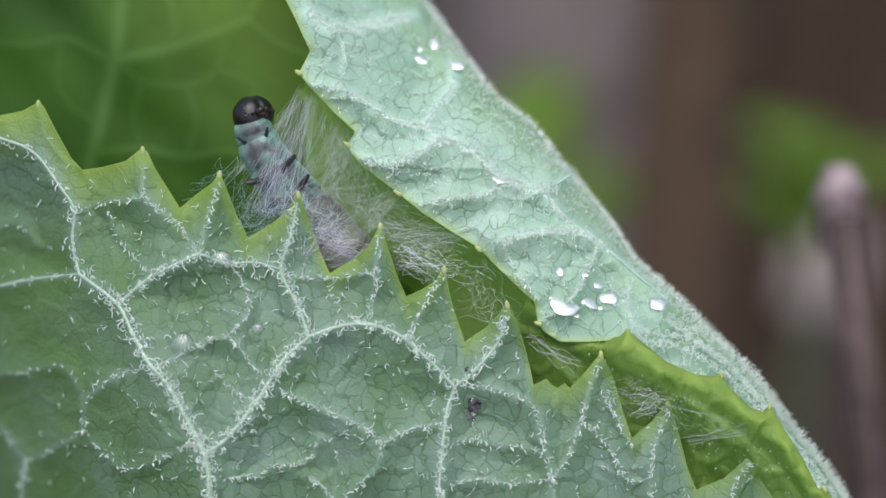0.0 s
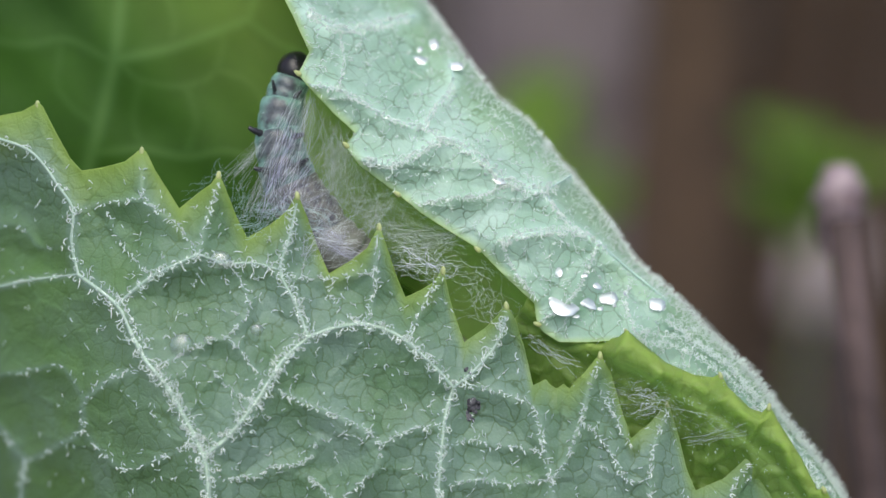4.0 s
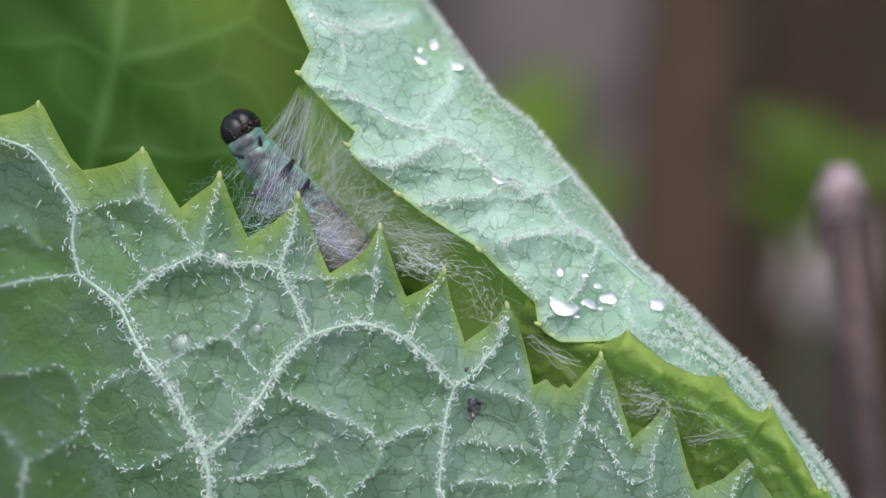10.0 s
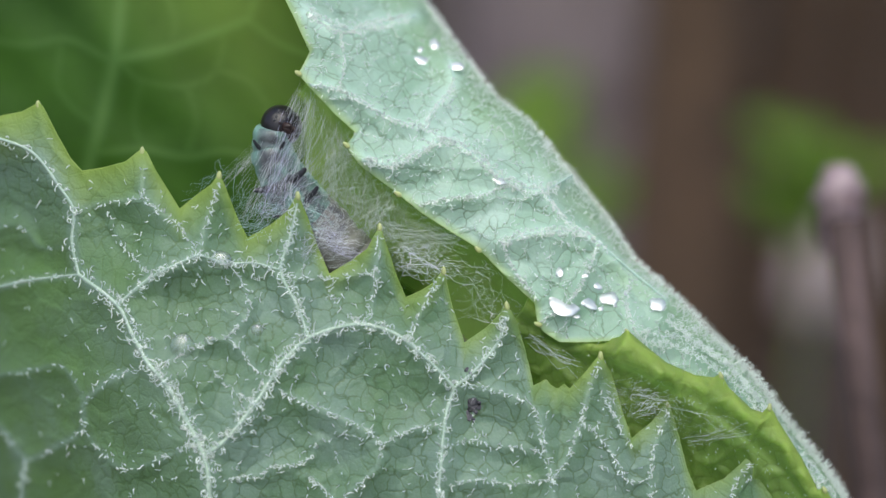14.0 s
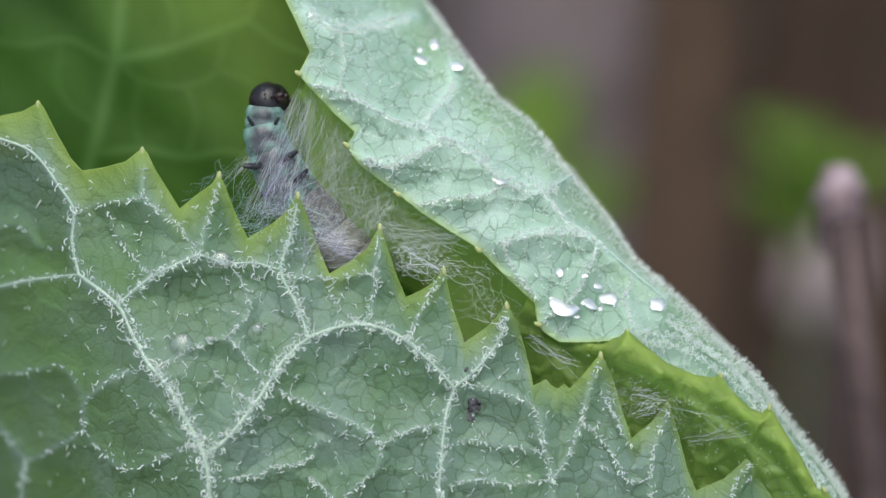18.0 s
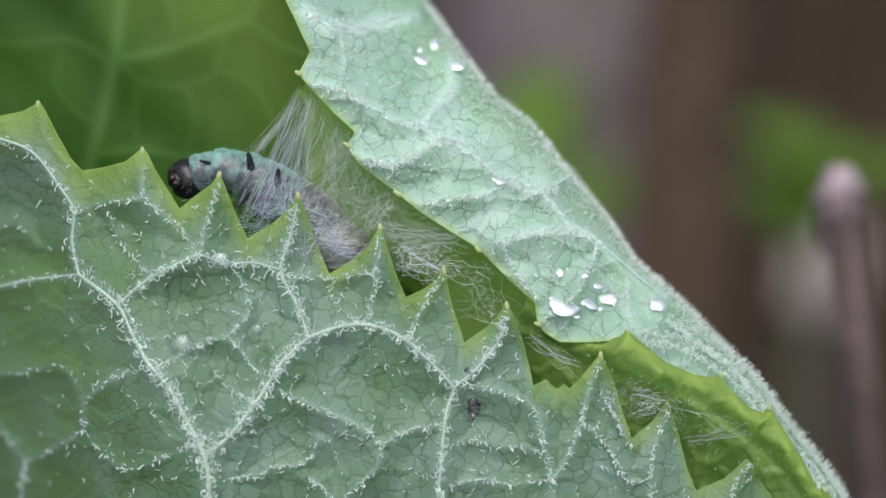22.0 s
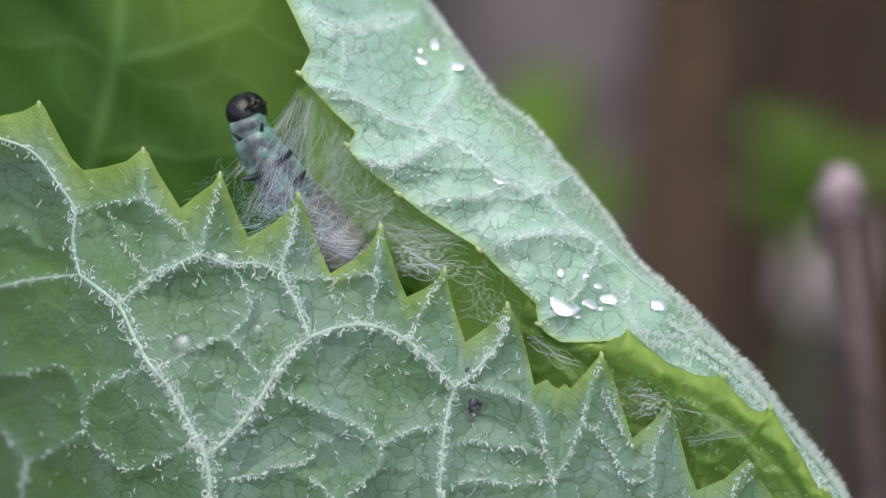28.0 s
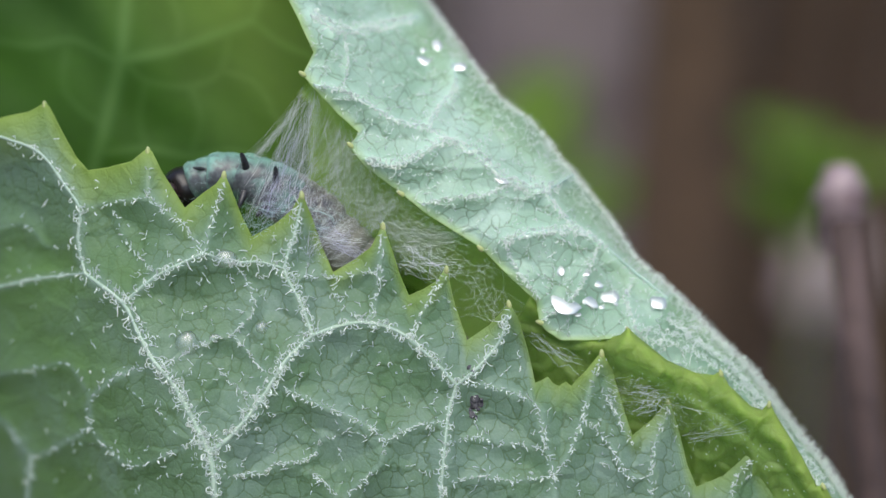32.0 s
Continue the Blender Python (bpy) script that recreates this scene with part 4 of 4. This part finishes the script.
DROPS = []
for _u, _v, _r, _st, _t in ((322, 611, 19, 1.0, 0), (392, 461, 15, 1.25, 10), (370, 603, 8, 1.0, 0), (456, 584, 9, 1.1, 0)):
    DROPS.append(drop(_u, _v, float(front.depth(_u, _v)) - _r * 0.4, _r * 1.15, 0.6, _st, _t, "clear round water drop on the pale front leaf", BEAD))
for _u, _v, _r, _st, _t in ((769, 79, 11, 1.0, 0), (744, 88, 6, 1.0, 0), (747, 108, 11, 1.2, 20), (808, 118, 9, 1.6, 0), (988, 481, 10, 0.8, -30), (1035, 487, 6, 1, 0), (1002, 545, 16, 1.7, 20),
                            (1040, 536, 12, 1.6, 30), (1074, 529, 15, 1.1, 0), (1020, 560, 5, 1.4, 10), (1090, 541, 5, 1.2, 40), (1062, 546, 4, 1.5, 20), (975, 528, 4, 1.3, 0), (1108, 520, 4, 1.2, 60), (884, 320, 8, 1.6, 25), (1165, 540, 12, 1.3, 10), (1055, 505, 7, 1.3, 30)):
    DROPS.append(drop(_u, _v, float(flap.depth(_u, _v)) - _r * 0.1, _r * 1.1, 0.24, _st, _t, "bright water drop on the folded flap", GLINT_WATER, -36.0, 0.13))

# ---- dark specks of droppings on the front leaf ----
SPECKS = []
for _i, (_u, _v, _r) in enumerate(((836, 710, 8), (845, 719, 6), (831, 739, 6), (842, 729, 4), (836, 722, 7), (828, 730, 4), (832, 716, 5), (847, 712, 4), (838, 743, 3), (826, 655, 4), (833, 661, 3))):
    _ob = new("frass_speck", lathe("frass_speck", [(-_r, 1), (-_r * 0.6, _r * 0.7), (0, _r * 0.9), (_r * 0.7, _r * 0.6), (_r, 1)], SPECK, 18, 0.65, 80 + _i, 0.25))
    _ob.matrix_basis = FRAME @ Matrix.Translation(local(_u, _v, float(front.depth(_u, _v)) - 1)) @ pose(0, 0, 0, 0, 35 * _i, 0)
    SPECKS.append(tagged(_ob, "dark grey speck of droppings on the leaf", "dropping", "specks on the leaf"))

# ---- surroundings: soil, litter, stalks, weeds ----
_s = np.concatenate([np.linspace(-1, 1, 90) ** 3 * 400])
_X, _Y = np.meshgrid(_s, _s)
_Z = 0.010 * np.sin(_X * 9) * np.sin(_Y * 7 + 1) * np.exp(-(_X ** 2 + _Y ** 2) / 4)
tagged(piece("ground", mesh_of("ground", np.stack([_X, _Y, _Z - 0.006], axis=-1), grid_faces(90, 90), SOIL)), "brown bare soil with dry litter", "ground", kind="structure")


def stem(name, label, foot, top, r0, r1, material, seed, knob=0.0, bend=0.01):
    rng = np.random.default_rng(seed)
    n = 26
    s = np.linspace(0, 1, n)[:, None]
    foot, top = np.array(foot, dtype=float), np.array(top, dtype=float)
    line = foot + (top - foot) * s + bend * np.sin(s * rng.uniform(2, 4, 3) + rng.uniform(0, 6, 3)) * np.array([1, 1, 0]) * np.sin(s * np.pi)
    rad = r0 + (r1 - r0) * s[:, 0] + 0.06 * r0 * np.sin(s[:, 0] * 37)
    if knob:
        rad = rad + knob * np.exp(-((s[:, 0] - 0.965) / 0.028) ** 2)
        rad[-1] *= 0.45
    ob = thing(name, label, "stem", m=Matrix.Translation(tuple(foot)))
    v, f = tubes((line - foot)[None], rad[None], 14)
    f = list(map(tuple, f)) + [tuple((n - 1) * 14 + j for j in range(14))]
    piece("stalk", mesh_of("stalk", v, f, material), ob)
    return ob


def upright(name, label, u, v, metres, r, material, seed, rise=0.25, **k):
    p = spot(u, v, metres)
    return stem(name, label, (p.x, p.y, -0.006), (p.x + 0.004, p.y, p.z + rise), r * 1.1, r * 0.95, material, seed, **k)


upright("woody_stem", "thick dark brown woody stem, upright", 1207, 441, 0.26, 0.0092, BARK, 3, 0.3, bend=0.002)
upright("woody_stem", "pale weathered woody stem, upright", 1000, 441, 0.42, 0.0270, STRAW, 14, 0.4, bend=0.004)
upright("woody_stem", "brown woody stem in the shade", 1325, 441, 0.46, 0.0085, BARK, 15, 0.45, bend=0.004)
upright("woody_stem", "dark brown woody stem in the shade", 1575, 441, 0.36, 0.0080, BARK, 12, 0.4, bend=0.004)
upright("woody_stem", "dark brown woody stem far off in the shade", 1385, 441, 0.66, 0.0110, BARK, 21, 0.5, bend=0.004)
upright("woody_stem", "dark brown woody stem far off in the shade", 1490, 441, 0.69, 0.0125, BARK, 22, 0.5, bend=0.004)
_p = spot(1494, 385, 0.026)
_q = spot(1548, 882, 0.028)
_g = _p + (_q - _p) * ((_p.z + 0.006) / (_p.z - _q.z))
dry = stem("dry_stalk", "pinkish dry stalk with a broken knobbed tip", tuple(_g), tuple(_p), 0.00115, 0.00108, SHADED_STALK, 7, bend=0.001)
_k = lathe("knob", [(-130, 34), (-95, 39), (-55, 42), (-25, 50), (5, 53), (30, 50), (50, 44), (66, 36), (78, 22), (84, 6)], DRY, 28, 0.2, 31)
_kn = piece("knob", _k, dry, "swollen broken tip")
_kn.matrix_basis = Matrix.Translation(Vector(spot(1485, 352, 0.026)) - Vector(dry.matrix_basis.translation))


def weed(u, v, metres, size, seed, label):
    """A low weed: a stem with a few pointed leaves, each a curved blade."""
    p = spot(u, v, metres)
    ob = thing("weed", label, "weed", m=Matrix.Translation((p.x, p.y, -0.006)))
    rng = np.random.default_rng(seed)
    h = p.z + 0.006
    vf = tubes(np.array([[(0, 0, h * t) for t in np.linspace(0, 1, 8)]]), np.full((1, 8), 0.0009), 8)
    piece("stalk", mesh_of("stalk", *vf, WEED), ob)
    for i in range(13):
        an, ln = rng.uniform(-0.1, 3.24), size * rng.uniform(0.7, 1.2)
        s, w = np.meshgrid(np.linspace(0, 1, 10), np.linspace(-1, 1, 5), indexing="ij")
        x = ln * s
        y = w * ln * 0.32 * np.sin(np.pi * np.clip(s, 0.02, 0.99)) ** 0.8
        z = h - 0.0016 * i + ln * 0.35 * np.sin(s * 2.2) - 0.15 * np.abs(y)
        c, sn = math.cos(an), math.sin(an)
        lf = piece("leaf_blade", mesh_of("leaf_blade", np.stack([x * c - y * sn, x * sn + y * c, z], axis=-1), grid_faces(10, 5), WEED), ob)
        so = lf.modifiers.new("thickness", "SOLIDIFY")
        so.thickness = 0.0003


weed(1450, 292, 0.30, 0.0165, 5, "small bright green weed on the soil")
weed(893, 262, 0.34, 0.023, 8, "tall green weed behind the leaf")
weed(940, 320, 0.30, 0.020, 6, "low green weed on the soil")


def fallen_leaf(u, v, length, width, turn, label):
    """A dry curled leaf lying on the soil where the line of sight through (u, v) meets it."""
    eye = CAM.translation
    way = spot(u, v, 0.1) - eye
    p = eye + way * ((eye.z + 0.004) / -way.z)
    s_, w_ = np.meshgrid(np.linspace(0, 1, 26), np.linspace(-1, 1, 13), indexing="ij")
    x = (s_ - 0.5) * length
    y = w_ * width * 0.5 * np.sin(np.pi * np.clip(s_, 0.02, 0.985)) ** 0.7 * (1 + 0.06 * np.sin(s_ * 40))
    z = 0.008 + 0.006 * w_ ** 2 + 0.004 * np.sin(s_ * 7) + 0.002 * np.sin(s_ * 19 + w_ * 4)
    ob = thing("fallen_leaf", label, "leaf", m=Matrix.Translation(p) @ pose(0, 0, 0, 0, 0, turn))
    bl = piece("blade", mesh_of("blade", np.stack([x, y, z], axis=-1), grid_faces(26, 13), LITTER), ob)
    bl.modifiers.new("thickness", "SOLIDIFY").thickness = 0.0004
    vf = tubes(np.stack([np.linspace(-0.65, 0.45, 20) * length, np.zeros(20), 0.0085 + 0.004 * np.sin((np.linspace(-0.65, 0.45, 20) + 0.5) * 7)], axis=1)[None], np.linspace(0.0012, 0.0004, 20)[None], 6)
    piece("midrib", mesh_of("midrib", *vf, DRY), ob)
    return ob


fallen_leaf(1435, 515, 0.080, 0.052, 80, "pale dry fallen leaf on the soil")


# ---- movement ----
def motions():
    sweeps = [
        [(0, 448, 205), (0.2, 491, 179), (0.4, 511, 150), (0.6, 514, 120), (0.8, 517, 111), (1.0, 515, 110), (1.2, 513, 121), (1.4, 472, 172), (1.6, 438, 223), (1.8, 405, 269), (2.0, 374, 313), (2.2, 345, 340),
         (2.4, 326, 365), (2.6, 322, 370), (2.8, 335, 358), (3.0, 365, 315), (3.2, 407, 261), (3.4, 457, 214), (3.5, 474, 192)],
        [(3.7, 503, 152), (3.9, 514, 118), (4.3, 517, 108), (4.7, 513, 121), (4.9, 472, 174), (5.1, 438, 223), (5.3, 403, 270), (5.5, 366, 310), (5.6, 350, 327), (5.8, 325, 352), (6.0, 318, 365), (6.2, 326, 350),
         (6.4, 362, 309), (6.6, 391, 271), (6.8, 430, 229), (7.0, 486, 183), (7.2, 509, 145), (7.4, 515, 112)],
        [(7.6, 519, 94), (7.8, 515, 98), (8.0, 513, 104), (8.2, 478, 164), (8.4, 429, 213), (8.6, 393, 266), (8.8, 366, 310), (9.0, 343, 335), (9.2, 322, 362), (9.4, 322, 362), (9.6, 335, 343), (9.8, 364, 296),
         (10.0, 426, 229), (10.2, 464, 190), (10.4, 497, 154), (10.6, 508, 117), (10.8, 516, 97), (11.0, 514, 94)],
        [(11.2, 514, 96), (11.4, 510, 106), (11.6, 470, 155), (11.8, 420, 209), (12.0, 381, 263), (12.2, 361, 300), (12.4, 340, 325), (12.6, 326, 346), (12.8, 325, 352), (13.0, 326, 346), (13.2, 337, 325), (13.4, 354, 297),
         (13.6, 399, 258), (13.8, 445, 238), (14.0, 498, 222), (14.2, 546, 218), (14.4, 560, 204), (14.5, 560, 200)],
        [(14.8, 556, 186), (15.1, 528, 170), (15.3, 474, 178), (15.5, 425, 222), (15.7, 385, 270), (15.9, 350, 320), (16.1, 326, 350), (16.3, 325, 342), (16.5, 342, 310), (16.6, 354, 295), (16.8, 442, 230), (17.0, 488, 197),
         (17.2, 523, 176), (17.4, 529, 171), (17.6, 529, 163), (17.8, 518, 157), (18.0, 477, 180), (18.2, 416, 232)],
        [(18.4, 373, 285), (18.6, 348, 319), (18.8, 324, 338), (19.0, 312, 358), (19.2, 314, 347), (19.4, 320, 332), (19.6, 345, 300), (19.8, 394, 258), (20.0, 438, 227), (20.2, 479, 198), (20.4, 508, 175), (20.6, 514, 155),
         (20.8, 520, 130), (21.0, 516, 126), (21.2, 499, 146), (21.4, 451, 190), (21.6, 403, 244), (21.8, 361, 293)],
        [(22.0, 332, 317), (22.2, 318, 337), (22.4, 312, 353), (22.6, 312, 350), (22.8, 318, 330), (23.0, 342, 296), (23.2, 385, 245), (23.4, 438, 213), (23.6, 485, 183), (23.8, 505, 155), (24.0, 516, 122), (24.2, 512, 122),
         (24.4, 510, 127), (24.6, 488, 156), (24.8, 424, 207), (25.0, 381, 261), (25.2, 344, 309), (25.4, 317, 333), (25.6, 311, 350)],
        [(25.9, 315, 346), (26.1, 342, 298), (26.3, 385, 248), (26.5, 438, 215), (26.7, 485, 183), (26.9, 507, 150), (27.1, 516, 120), (27.4, 517, 120), (27.6, 515, 133), (27.8, 494, 159), (28.0, 435, 198), (28.2, 382, 261),
         (28.4, 349, 304), (28.6, 326, 322), (28.8, 312, 330), (29.0, 305, 343)],
        [(29.2, 301, 350), (29.4, 310, 328), (29.6, 340, 286), (29.8, 382, 256), (30.0, 444, 223), (30.2, 491, 202), (30.4, 521, 180), (30.6, 525, 170), (30.8, 525, 152), (31.0, 522, 154), (31.2, 482, 192), (31.4, 424, 222),
         (31.6, 366, 288), (31.8, 335, 307), (32.0, 315, 332)],
    ]
    rows = [(t, hx + 11 * min(1.0, max(0.0, (170 - hy) / 40)), hy + 14 * min(1.0, max(0.0, (170 - hy) / 40))) for part_ in sweeps for t, hx, hy in part_]
    foot, bend = np.array([570.0, 408.0]), np.array([436.0, 262.0])

    def spine(t, hx, hy):
        """Place and way of the body at t (0 at the fixed rings, 1 in the head) when the head is at hx, hy."""
        top = np.array([hx, hy])
        mid = bend + np.array([0.12, 0.0]) * (top - bend)
        p = (1 - t) ** 2 * foot + 2 * t * (1 - t) * mid + t * t * top
        w = 2 * (1 - t) * (mid - foot) + 2 * t * (top - mid)
        return p, w

    steps = np.linspace(0, 1, 60)

    def share(back, hx, hy):
        """Where along the spine a ring lies that is so far behind the head; the body telescopes a little when it draws in."""
        line = np.array([spine(q, hx, hy)[0] for q in steps])
        run = np.concatenate([[0], np.cumsum(np.linalg.norm(np.diff(line, axis=0), axis=1))])
        k = max(0.82, min(1.12, run[-1] / 318))
        return float(np.interp(run[-1] - back * k, run, steps))

    def at(back, hx, hy):
        t = share(back, hx, hy)
        p, w = spine(t, hx, hy)
        up = max(0.0, min(1.0, (380 - hy) / 280))
        arch = math.sin(math.pi * up)
        d = 92 - 22 * math.sin(t * 3.0) + 24 * t * (1 - arch) - 34 * arch * t * t + 34 * t * t * max(0.0, min(1.0, (190 - hy) / 60))
        z = Vector((w[0], -0.45 * arch * t * 150, -w[1])).normalized()
        out = Vector((-z.z, 0, z.x))
        x = (out - z * out.dot(z)).normalized()
        y = z.cross(x)
        m = Matrix((x, y, z)).transposed().to_4x4()
        return Matrix.Translation(local(p[0], p[1], d)) @ m

    walk(head, [(t, at(0, hx, hy) @ pose(0, 0, 0, 0, 0, 12 + 36 * max(0.0, min(1.0, (320 - hy) / 160)))) for t, hx, hy in rows])
    for ob, s in chain:
        walk(ob, [(t, at(s, hx, hy) @ pose(0, 0, 0, 0, 0, -13 * max(0.0, min(1.0, (hy - 190) / 130)))) for t, hx, hy in rows])
    # the leaf with all that lies on it sways a little, most at the end
    sway = [(0, 0.5, -1, 0), (3, -1, 0, 0), (8, 0.5, -0.5, 0), (14, 0, 0, 0), (25.5, 0, 0, 0), (28.5, 1.5, 0, 0), (30.3, 1.5, 0, 0), (31, 4, 0, 0), (31.5, 2.5, -1, 6), (32, 3.5, -2, 34)]
    for ob in (leaf, caterpillar, *SILKS, *DROPS, *SPECKS):
        rest = FRAME.inverted() @ ob.matrix_basis
        walk(ob, [(t, FRAME @ Matrix.Translation(Vector((du * K, dd * K, -dv * K))) @ rest) for t, du, dv, dd in sway])


motions()
